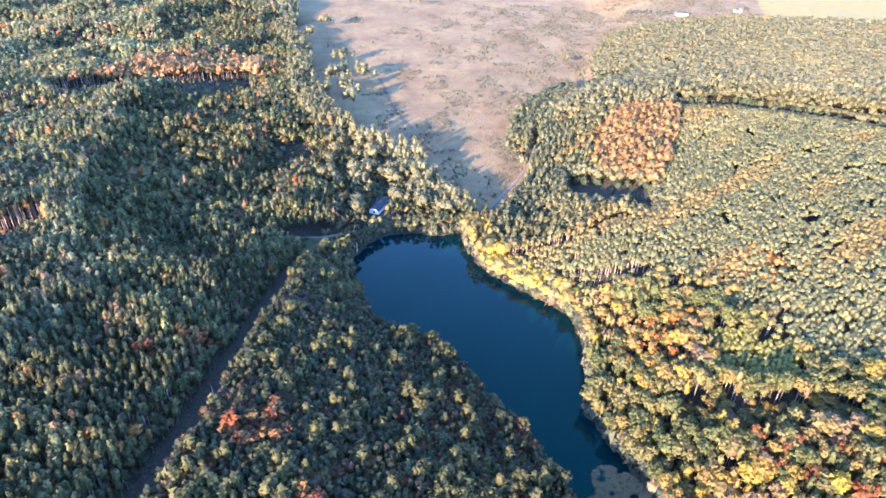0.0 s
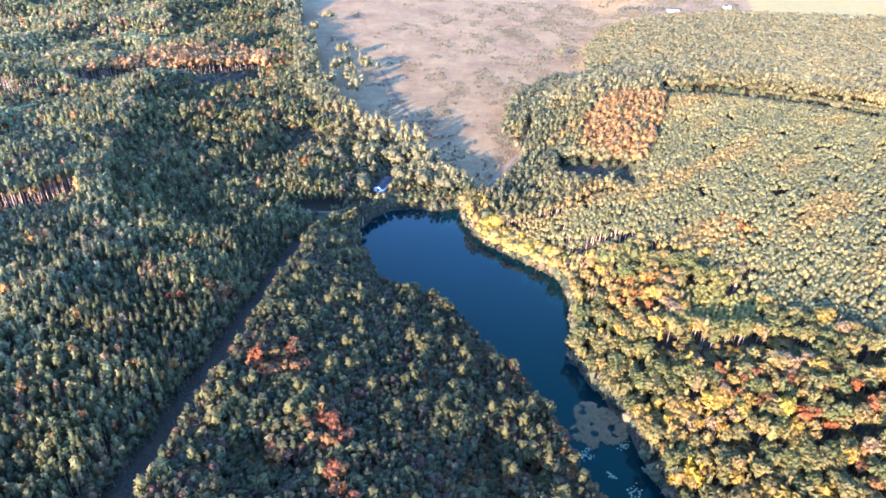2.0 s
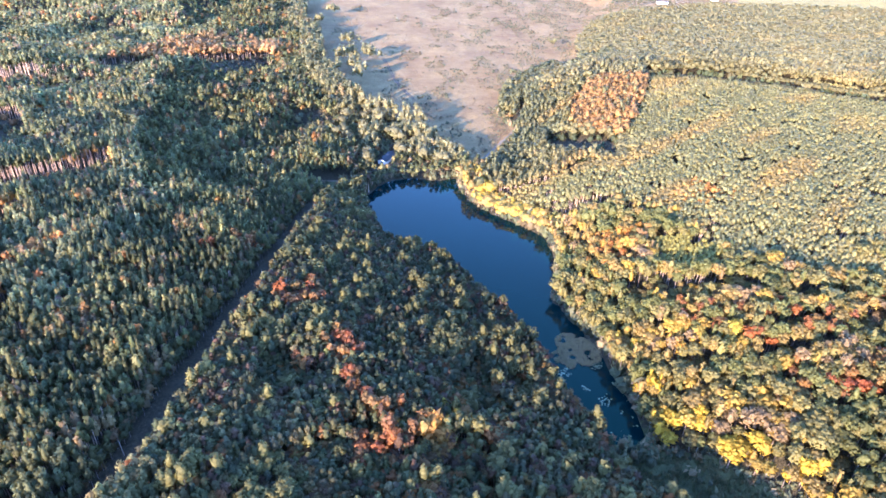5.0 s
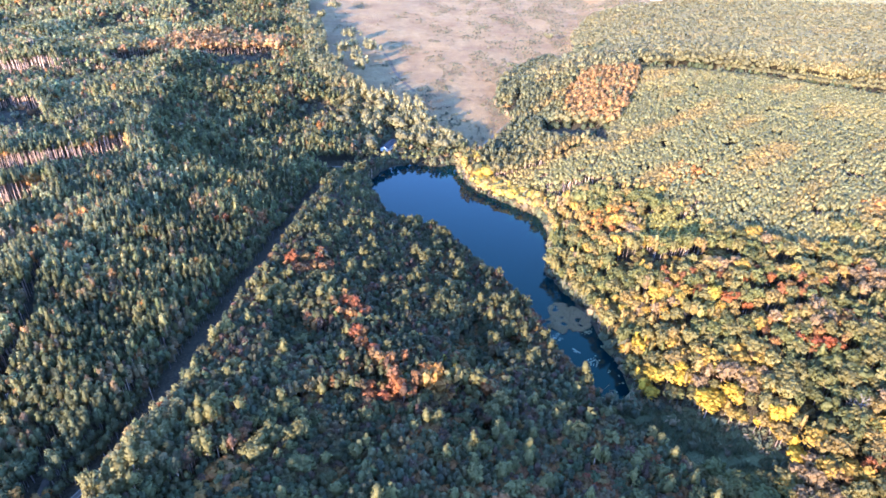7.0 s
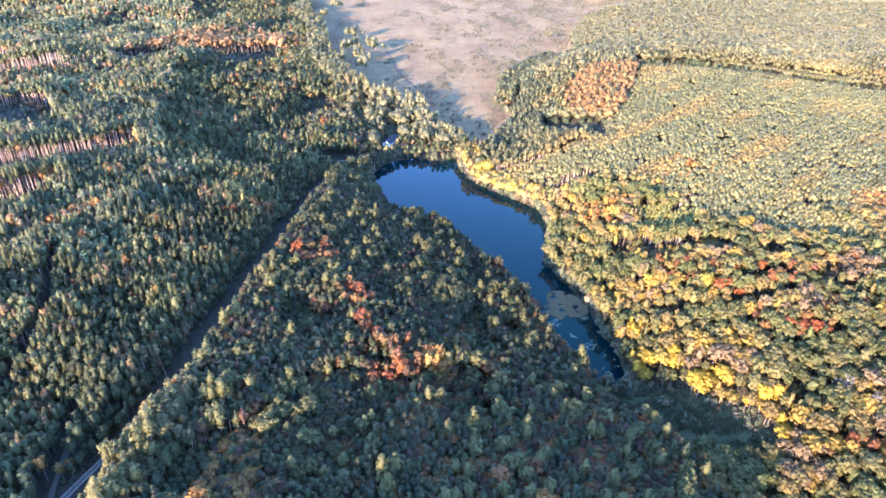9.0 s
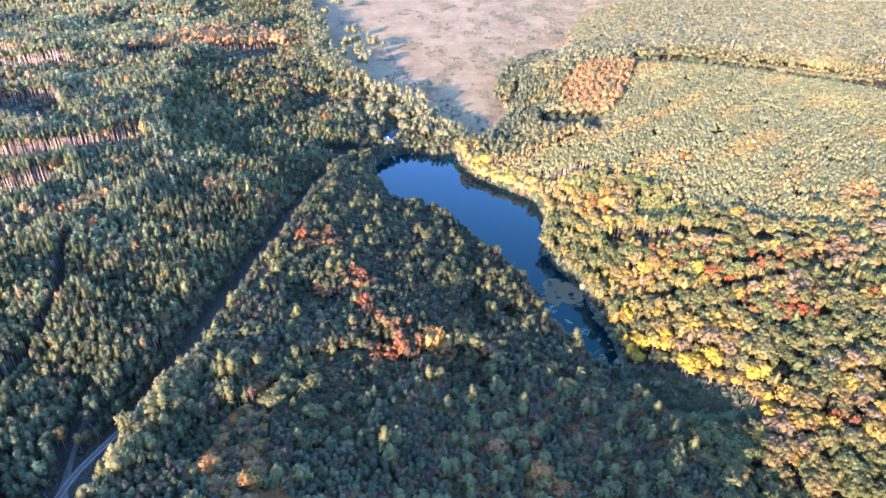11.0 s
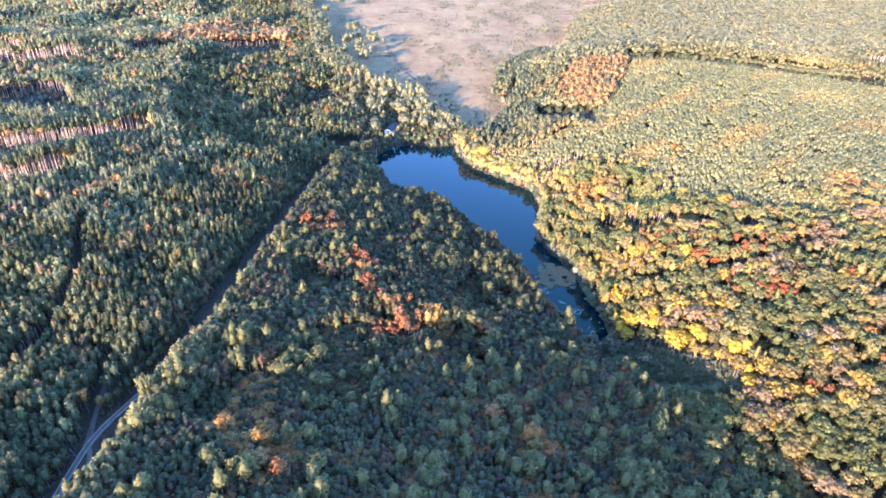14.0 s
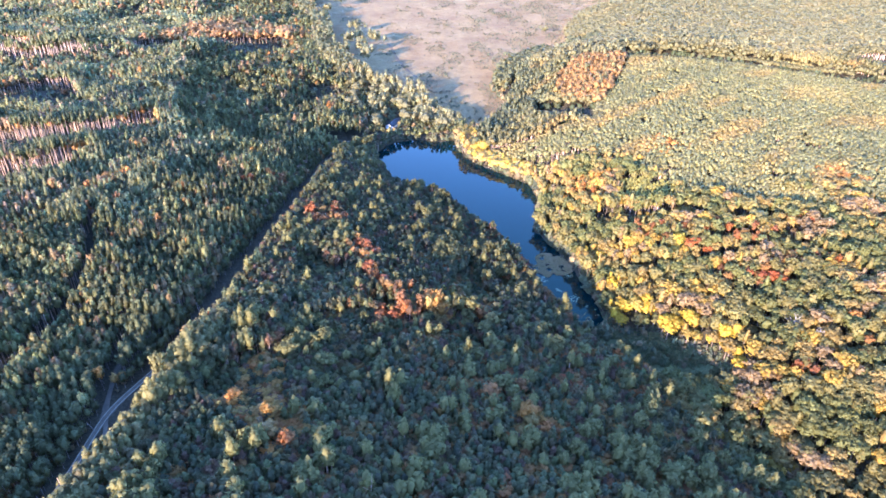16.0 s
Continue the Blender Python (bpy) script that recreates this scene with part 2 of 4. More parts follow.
def terrain(x, y):
    """Height of the valley's ground."""
    d = x - np.interp(y, AXIS_Y, AXIS_X)
    wl = np.interp(y, (-100, 150, 230, 300, 400, 600, 900), (18, 34, 68, 135, 165, 190, 140)) * 0.55
    fl = np.interp(y, (-400, 0, 180, 300, 450, 620, 900), (1.5, 1, 0.9, 0.72, 0.6, 0.35, 0.8))
    wr = np.interp(y, (-100, 60, 150, 250, 300, 340, 400, 500, 600, 700, 1000), (14, 16, 14, 26, 30, 50, 80, 115, 215, 260, 400))
    fr = np.interp(y, (-200, 50, 150, 300, 450, 1000), (0.8, 0.95, 0.97, 1, 1, 0.9))
    z = fl * 30 * (1 - np.exp(-(np.clip(-d - wl, 0, None) / 125) ** 1.5))
    z = z + fr * 34 * (1 - np.exp(-(np.clip(d - wr, 0, None) / np.interp(y, (200, 380), (75, 60))) ** 1.2))
    # unseen rise at the southern end, added to shade the near wood
    z = z + 21 * np.exp(-((x + 52) / 98) ** 2 - ((y + 140) / 80) ** 2)
    # folds added to the western slope to break the low sun into shade bands
    fold = np.clip((y - 300) / 90, 0, 1) * np.clip((-d - 25) / 60, 0, 1) * np.clip((1100 - y) / 200, 0, 1)
    z = z + fold * 7.0 * wave(x, y, 58, 5)
    z = z + 0.5 * wave(x, y, 60, 3) + 0.25 * wave(x, y, 18, 4)
    z = z - 7.0 * np.clip(-out_of(LEE, x, y) / 40, 0, 1) * np.clip((820 - y) / 100, 0, 1) * np.clip(z / 10, 0, 1)
    s = out_of(LAKE_LINE, x, y)
    near = np.clip(s / 25, 0, 1)
    return np.where(s < 0, np.maximum(s * 0.3, -2.5), np.minimum(s * 0.3, 0.5) + (z * near + 0.6 * near))


def mesh_from(name, verts, faces, material, smooth_faces=False, normals=None):
    """A mesh from arrays of vertices and of triangles or quads."""
    me = bpy.data.meshes.new(name)
    verts, faces = np.asarray(verts, np.float32), np.asarray(faces, np.int32)
    k = faces.shape[1]
    me.vertices.add(len(verts))
    me.vertices.foreach_set("co", verts.ravel())
    me.loops.add(faces.size)
    me.loops.foreach_set("vertex_index", faces.ravel())
    me.polygons.add(len(faces))
    me.polygons.foreach_set("loop_start", np.arange(0, faces.size, k, dtype=np.int32))
    me.polygons.foreach_set("use_smooth", np.full(len(faces), smooth_faces))
    me.update(calc_edges=True)
    me.materials.append(material)
    if normals is not None:
        a = me.attributes.new("custom_normal", "FLOAT_VECTOR", "POINT")
        a.data.foreach_set("vector", np.asarray(normals, np.float32).ravel())
    return me


def part(name, bm, material, parent, label=""):
    me = bpy.data.meshes.new(name)
    bm.normal_update()
    bm.to_mesh(me)
    bm.free()
    me.materials.append(material)
    ob = new(name, me)
    ob.parent = parent
    return tagged(ob, label)


# ---------------------------------------------------------------- ground and water
def ground():
    def steps(lo, hi, cell, a, b):
        inner = np.arange(lo, hi + cell, cell)
        left = lo - np.geomspace(cell, lo - a, 22)[::-1]
        right = inner[-1] + np.geomspace(cell, b - inner[-1], 22)
        return np.concatenate([left, inner, right])

    xs, ys = steps(-660, 830, 6.8, -6000, 6000), steps(-180, 1270, 6.8, -6000, 6000)
    gx, gy = np.meshgrid(xs, ys)
    x, y = gx.ravel(), gy.ravel()
    z = terrain(x, y)
    n, k = len(xs), len(ys)
    i = (np.arange(k - 1)[:, None] * n + np.arange(n - 1)).ravel()
    me = mesh_from("ground", np.stack([x, y, z], 1), np.stack([i, i + 1, i + n + 1, i + n], 1), M_GROUND, True)
    cover = np.zeros((len(x), 4), np.float32)
    cover[:, 3] = 1
    cover[:, 0] = 0.5 - out_of(MEADOW, x, y) / 16
    cover[:, 1] = np.maximum(0.6 - out_of(DAM_GREEN, x, y) / 12, np.maximum(0.6 - out_of(WET, x, y) / 12, 0.44 - off_line(RIDE, x, y) / 14))
    cover[:, 2] = 0.5 - out_of(FIELD, x, y) / 25
    a = me.color_attributes.new("cover", "FLOAT_COLOR", "POINT")
    a.data.foreach_set("color", np.clip(cover, 0, 1).astype(np.float32).ravel())
    return tagged(new("ground", me), "valley ground of leaf litter, dry brown heath and sedge", "ground", kind="structure")


ground()


def water():
    bm = bmesh.new()
    pts = [Vector((x, y, 0)) for x, y in LAKE_LINE]
    mid = sum(pts, Vector()) / len(pts)
    vs = []
    for q, nxt, prv in zip(pts, pts[1:] + pts[:1], pts[-1:] + pts[:-1]):
        t = (nxt - prv).normalized()
        vs.append(bm.verts.new(q + Vector((-t.y, t.x, 0)) * 4.0))
    bm.faces.new(vs)
    bmesh.ops.triangulate(bm, faces=bm.faces[:])
    bmesh.ops.recalc_face_normals(bm, faces=bm.faces[:])
    me = bpy.data.meshes.new("water")
    bm.to_mesh(me)
    bm.free()
    me.materials.append(M_WATER)
    return tagged(new("water", me), "still deep blue lake water between wooded banks", "lake", kind="structure")


water()


def ribbon(name, line, width, material, label, category, lift=0.12, seed=0):
    """A track laid on the ground along a line."""
    pts = line
    for _ in range(2):
        pts = [pts[0]] + [q for (ax, ay), (bx, by) in zip(pts, pts[1:])
                          for q in ((0.75 * ax + 0.25 * bx, 0.75 * ay + 0.25 * by), (0.25 * ax + 0.75 * bx, 0.25 * ay + 0.75 * by))] + [pts[-1]]
    p = np.array(pts, float)
    seg = np.r_[0, np.cumsum(np.hypot(*np.diff(p, axis=0).T))]
    s = np.arange(0, seg[-1], 1.5)
    p = np.stack([np.interp(s, seg, p[:, 0]), np.interp(s, seg, p[:, 1])], 1)
    t = np.gradient(p, axis=0)
    t /= np.linalg.norm(t, axis=1)[:, None]
    nrm = np.stack([-t[:, 1], t[:, 0]], 1)
    r = np.random.default_rng(seed)
    across = np.linspace(-0.5, 0.5, 7)
    w = width * (1 + 0.16 * np.sin(s * 0.21 + seed) + 0.1 * r.normal(size=len(s)))
    v = p[:, None] + nrm[:, None] * (across[None, :, None] * w[:, None, None])
    v = v.reshape(-1, 2)
    crown = np.tile(np.array([-0.1, 0.02, -0.03, 0.05, -0.03, 0.02, -0.1]), len(s))
    z = terrain(v[:, 0], v[:, 1]) + lift + crown
    i = (np.arange(len(s) - 1)[:, None] * 7 + np.arange(6)).ravel()
    me = mesh_from(name, np.c_[v, z], np.stack([i, i + 1, i + 8, i + 7], 1), material, True)
    return tagged(new(name, me), label, category, kind="structure")


ribbon("road_1", ROAD, 2.3, M_ROAD, "pale sandy forest road with wheel ruts along the ride", "forest road", 0.3, 1)
ribbon("road_2", SPUR, 1.9, M_ROAD, "pale sandy side track branching into the pines", "forest track", 0.34, 2)
ribbon("road_3", LOOP, 1.7, M_ROAD, "pale sandy wheel loop beside the forest road", "forest track", 0.36, 3)
ribbon("path_1", DAM_PATH, 1.9, M_PATH, "pale gravel path along the dam and into the meadow", "path", 0.3, 4)
for k, dx in enumerate((0.0, 2.0)):
    ribbon("rut_%d" % (k + 1), [(-75 + dx, 650), (-68 + dx, 628), (-58 + dx, 581), (-46 + dx, 539), (-30 + dx, 500)], 0.8, M_RUT, "dark wheel rut worn into the dry heath", "rut", 0.2, 5 + k)



def beside(line, d):
    """A line shifted sideways."""
    p = np.array(line, float)
    t = np.gradient(p, axis=0)
    t /= np.linalg.norm(t, axis=1)[:, None]
    return [tuple(q) for q in p + np.stack([-t[:, 1], t[:, 0]], 1) * d]


for k, d in enumerate((-0.8, 0.8)):
    ribbon("wheel_track_%d" % (k + 1), beside(ROAD, d), 0.42, M_TRACK, "pale worn wheel track along the forest road", "wheel track", 0.42, 11 + k)

# ---------------------------------------------------------------- trees
PHI = (1 + 5 ** 0.5) / 2
ICO_V = np.array([(-1, PHI, 0), (1, PHI, 0), (-1, -PHI, 0), (1, -PHI, 0), (0, -1, PHI), (0, 1, PHI), (0, -1, -PHI), (0, 1, -PHI), (PHI, 0, -1), (PHI, 0, 1), (-PHI, 0, -1), (-PHI, 0, 1)]) / math.hypot(1, PHI)
ICO_F = np.array([0, 11, 5, 0, 5, 1, 0, 1, 7, 0, 7, 10, 0, 10, 11, 1, 5, 9, 5, 11, 4, 11, 10, 2, 10, 7, 6, 7, 1, 8,
                  3, 9, 4, 3, 4, 2, 3, 2, 6, 3, 6, 8, 3, 8, 9, 4, 9, 5, 2, 4, 11, 6, 2, 10, 8, 6, 7, 9, 8, 1]).reshape(-1, 3)

OCT_V = np.array([(1, 0, 0), (-1, 0, 0), (0, 1, 0), (0, -1, 0), (0, 0, 1), (0, 0, -1)], float)
OCT_F = np.array([(0, 2, 4), (2, 1, 4), (1, 3, 4), (3, 0, 4), (2, 0, 5), (1, 2, 5), (3, 1, 5), (0, 3, 5)])

# crown shape by kind: widest radius, height, share of the height that is crown, lobes
KINDS = {
    "pine": dict(r=1.3, h=13.8, crown=0.40, lobes=1, bark=M_PINE_BARK, trunk=0.21),
    "birch": dict(r=1.42, h=12.6, crown=0.56, lobes=1, bark=M_BIRCH_BARK, trunk=0.13),
    "oak": dict(r=3.3, h=12.0, crown=0.52, lobes=15, bark=M_OAK_BARK, trunk=0.26),
    "maple": dict(r=1.9, h=11.6, crown=0.48, lobes=6, bark=M_OAK_BARK, trunk=0.18),
}


def profile(kind, u):
    """Share of the widest radius at the height u of the crown."""
    u = np.clip(u, 0, 1)
    if kind == "pine":
        return np.where(u < 0.3, 0.6 + 0.4 * np.sin(1.571 * u / 0.3), np.clip(1 - np.clip((u - 0.3) / 0.7, 0, 1) ** 1.35, 0.03, 1))
    return np.where(u < 0.42, 0.55 + 0.45 * np.sin(1.571 * u / 0.42), np.clip(1 - np.clip((u - 0.42) / 0.58, 0, 1) ** 1.9, 0.03, 1) ** 0.75)


def crown_shape(kind, tufts, seed, lobed=True):
    """Vertices and triangles of one crown, its foot at 0: small leaf tufts on lobes round a leafy core."""
    r = np.random.default_rng(seed)
    k = KINDS[kind]
    R, depth, base = k["r"], k["h"] * k["crown"], k["h"] * (1 - k["crown"])
    lobes = []
    lobed = lobed and k["lobes"] > 1
    if not lobed:
        lobes.append((0.0, 0.0, base + depth / 2, R, depth / 2))
    else:
        lobes.append((0.0, 0.0, base + depth * 0.45, R * 0.78, depth * 0.45))
        for j in range(k["lobes"] - 1):
            a = j * 2.4 + r.uniform(-0.5, 0.5)
            rad = R * (r.uniform(0.24, 0.36) if k["lobes"] > 9 else r.uniform(0.38, 0.55))
            q = R * 0.78 * math.sqrt((j + 0.4) / (k["lobes"] - 1))
            lobes.append((q * math.cos(a), q * math.sin(a), base + depth * (0.34 + 0.5 * math.sqrt(1 - (q / R) ** 2) + r.uniform(-0.08, 0.1)), rad, rad * 0.9))
    verts, tris, normals = [], [], []
    n = 0
    share = np.array([l[3] ** 2 for l in lobes])
    for (cx, cy, cz, lr, lh), part_of in zip(lobes, share / share.sum()):
        core_v, core_f = (ICO_V, ICO_F) if n == 0 and tufts > 20 else (OCT_V, OCT_F)
        v = core_v * (1 + 0.16 * r.normal(size=(len(core_v), 1)))
        u = (v[:, 2] + 1) / 2
        f = profile(kind, u) / np.maximum(np.sqrt(np.clip(1 - v[:, 2] ** 2, 0.05, 1)), 0.25) if not lobed else 1.0
        f = np.clip(f, 0.3, 1.3)[:, None] if not lobed else 1.0
        verts.append(np.c_[v[:, :2] * lr * 0.8 * f, v[:, 2:] * lh * 0.84] + (cx, cy, cz))
        tris.append(core_f + n)
        normals.append(core_v * (1, 1, 0.8))
        n += len(core_v)
        m = max(3, int(tufts * part_of))
        u = r.uniform(0.08, 1.0, m) ** 0.8
        a = r.uniform(0, 2 * np.pi, m)
        out = r.uniform(0.82, 1.12, m)
        pr = profile(kind, u) if not lobed else np.sqrt(np.clip(1 - (2 * u - 1) ** 2, 0.02, 1))
        c = np.stack([np.cos(a) * pr * lr * out, np.sin(a) * pr * lr * out, (2 * u - 1) * lh * out], 1)
        nrm = np.stack([np.cos(a) * pr / lr, np.sin(a) * pr / lr, (2 * u - 1) * 1.2 / lh], 1)
        nrm /= np.linalg.norm(nrm, axis=1)[:, None]
        outward = nrm + (0, 0, 0.12 if k["lobes"] < 9 else 0.24)
        nrm = nrm + 0.6 * r.normal(size=(m, 3))
        nrm /= np.linalg.norm(nrm, axis=1)[:, None]
        side = np.cross(nrm, r.normal(size=(m, 3)))
        side /= np.linalg.norm(side, axis=1)[:, None]
        up = np.cross(nrm, side)
        size = ((0.78 if k["lobes"] > 9 else 0.86) * math.sqrt(4 * math.pi * lr * (lr + lh) / 2 / m) * r.uniform(0.65, 1.25, m))[:, None]
        tri = np.stack([c + side * size * 0.75, c - side * size * 0.55 + up * size * 0.5, c - up * size * 0.65 + nrm * size * 0.2], 1) + (cx, cy, cz)
        back = (np.cross(tri[:, 1] - tri[:, 0], tri[:, 2] - tri[:, 0]) * outward).sum(1) < 0
        tri[back] = tri[back][:, ::-1]
        verts.append(tri.reshape(-1, 3))
        normals.append(np.repeat(0.62 * outward + 0.38 * nrm, 3, 0))
        tris.append(np.arange(3 * m).reshape(-1, 3) + n)
        n += 3 * m
    nrm = np.concatenate(normals)
    return np.concatenate(verts), np.concatenate(tris), nrm / np.linalg.norm(nrm, axis=1)[:, None]


def trunk_shape(kind, sides=5, seed=0):
    k = KINDS[kind]
    r = np.random.default_rng(seed)
    rings = [(-0.6, 1.5), (0.5, 1.0), (k["h"] * 0.5, 0.75), (k["h"] * 0.88, 0.25)] if sides > 4 else [(-0.6, 1.1), (k["h"] * 0.8, 0.5)]
    a = np.arange(sides) * 2 * np.pi / sides
    v, bend = [], r.normal(size=2) * 0.12
    for j, (z, f) in enumerate(rings):
        v.append(np.c_[np.cos(a) * k["trunk"] * f + bend[0] * j, np.sin(a) * k["trunk"] * f + bend[1] * j, np.full(sides, z)])
    i = np.arange(sides)
    q = [np.stack([j * sides + i, j * sides + (i + 1) % sides, (j + 1) * sides + (i + 1) % sides, (j + 1) * sides + i], 1) for j in range(len(rings) - 1)]
    if sides > 4:
        # limbs rising into the crown
        n = len(rings) * sides
        for j in range(7):
            a, z = j * 2.4 + r.uniform(-0.4, 0.4), k["h"] * (1 - k["crown"] * r.uniform(0.45, 1.0))
            out = np.array([math.cos(a), math.sin(a), 0.9])
            foot, tip = np.array([0, 0, z]), np.array([0, 0, z]) + out * k["r"] * r.uniform(0.5, 0.75)
            side, up = np.array([-math.sin(a), math.cos(a), 0]), np.array([0, 0, 1.0])
            for p, w in ((foot, k["trunk"] * 0.4), (tip, k["trunk"] * 0.12)):
                v.append(np.array([p + side * w, p - side * w * 0.5 + up * w, p - side * w * 0.5 - up * w]))
            m = np.arange(3)
            q.append(np.stack([n + m, n + (m + 1) % 3, n + 3 + (m + 1) % 3, n + 3 + m], 1))
            n += 6
    return np.concatenate(v), np.concatenate(q)


def left_edge(y):
    return -150 - 0.62 * y


def right_edge(y):
    return 176 + 0.55 * y


def scatter(x0, x1, y0, y1, gap, jitter, seed):
    """Jittered hexagonal lattice, cut to the valley's wedge."""
    r = np.random.default_rng(seed)
    ys = np.arange(y0, y1, gap * 0.866)
    xs = np.arange(x0, x1, gap)
    gx, gy = np.meshgrid(xs, ys)
    gx = gx + (np.arange(len(ys)) % 2)[:, None] * gap / 2
    x = (gx + r.uniform(-1, 1, gx.shape) * gap * jitter).ravel()
    y = (gy + r.uniform(-1, 1, gy.shape) * gap * jitter).ravel()
    keep = (x > left_edge(np.maximum(y, -60)) - 40) & (x < right_edge(y) + 12)
    return x[keep], y[keep]


def axis_off(x, y):
    return x - np.interp(y, AXIS_Y, AXIS_X)


def shade_patch_east(x, y):
    """Irregular patches of the eastern bank's canopy where shade is imitated."""
    o = np.zeros(x.shape, bool)
    for cx, cy, rx, ry in SHADE_PATCHES:
        o |= np.hypot((x - cx) / rx, (y - cy) / ry) < 1 + 0.45 * wave(x, y, 5, int(cx + cy))
    return o


def open_ground(x, y):
    """Where no tree stands."""
    o = (out_of(LAKE_LINE, x, y) < 1.2) | (out_of(MEADOW, x, y) < 0) | inside(WET, x, y)
    for c in CLEARINGS:
        o |= inside(c, x, y)
    side = x - np.interp(y, [p[1] for p in RIDE], [p[0] for p in RIDE])
    o |= off_line(RIDE, x, y) < np.where(side > 0, np.interp(y, (0, 30, 70, 120), (5.6, 5.4, 6.2, 6.6)), np.interp(y, (0, 12, 70, 120), (4.8, 5.2, 5.4, 5.2))) + 0.8 * wave(x, y, 14, 8)
    o |= off_line(ROAD, x, y) < 2.5
    o |= inside(DAM_GREEN, x, y)
    o |= off_line(SIDE_RIDE, x, y) < 2.6
    o |= off_line(SPUR, x, y) < 1.9
    o |= off_line(DAM_PATH, x, y) < 3.0
    o |= (np.abs(x + 42) < 6.5) & (np.abs(y - 358) < 24)
    return o


def clearing_off(x, y, rank=0):
    """Distance to the nearest clearing, or to the next one."""
    return np.sort([out_of(c, x, y) for c in CLEARINGS], 0)[rank]


def in_disc(x, y, discs):
    r = np.zeros(x.shape, bool)
    for cx, cy, rad in discs:
        r |= np.hypot(x - cx, y - cy) < rad * (1 + 0.35 * wave(x, y, rad, int(cx * 7 + cy) % 97))
    return r


RED_SPOTS = [(-10, 80, 11), (-20, 64, 9), (-30, 92, 8), (122, 150, 9), (140, 143, 10), (158, 141, 9), (171, 136, 7), (149, 107, 11), (160, 102, 8), (184, 112, 10), (199, 150, 7), (-97, 199, 8), (-61, 148, 11), (-112, 186, 7), (-36, 120, 8), (30, 30, 8), (60, 40, 6), (150, 40, 8)]
ORANGE_SPOTS = [(-60, 4, 13), (-49, -10, 12), (-62, 26, 7), (-222, 206, 9), (-194, 222, 8), (-208, 284, 9), (3, 78, 6), (40, 10, 8), (100, 222, 17), (86, 205, 8), (243, 205, 12), (155, 258, 14), (-112, 12, 4), (-185, 170, 8), (-292, 300, 8), (178, 55, 8)]
YELLOW_SPOTS = [(8, 88, 8), (123, 62, 12), (110, 79, 11), (97, 98, 9), (94, 120, 8), (88, 145, 8), (6, 82, 5), (127, 56, 7), (112, 142, 9), (126, 128, 7), (215, 215, 17), (166, 258, 16), (150, 232, 9), (185, 250, 12), (230, 300, 22), (-345, 440, 14)]
# leaf colours by kind: choices
TINTS = {
    "pine": [(0.104, 0.112, 0.043), (0.130, 0.128, 0.048), (0.086, 0.096, 0.043)],
    "birch": [(0.162, 0.163, 0.062), (0.205, 0.188, 0.072), (0.124, 0.140, 0.058)],
    "oak": [(0.164, 0.147, 0.056), (0.200, 0.165, 0.058), (0.232, 0.170, 0.062), (0.128, 0.129, 0.055), (0.215, 0.148, 0.072)],
    "maple": [(0.34, 0.16, 0.044), (0.30, 0.14, 0.044), (0.33, 0.18, 0.05), (0.24, 0.14, 0.056)],
}


def scramble(x, y):
    """A fixed number from 0 to 1 for each place."""
    return np.mod(np.sin(np.floor(x * 4) * 12.9898 + np.floor(y * 4) * 78.233) * 4375.85, 1)


def young_wood(x, y):
    """The young plantation on the eastern slope, south of the forest strip."""
    return (y < np.interp(x, (70, 118, 180, 230, 271, 316, 391), (300, 330, 500, 505, 492, 470, 430))) & ~broad_wood(x, y) & ~west_bank(x, y) & ~inside(ORANGE_WOOD, x, y)


def west_bank(x, y):
    return (axis_off(x, y) < 0) | ((y > 336) & (x < 34))


def broad_line(x):
    return np.interp(x, (80, 110, 130, 156, 190, 235, 260, 400), (266, 256, 232, 184, 166, 180, 160, 40))


def broad_wood(x, y):
    """The broad-crowned wood of the near eastern bank; beyond it stands the plantation."""
    return (y < broad_line(x) + 8 * wave(x, y, 22, 12) + 30 * (scramble(x, y) - 0.5)) & ~inside(YELLOW_PLOT, x, y)


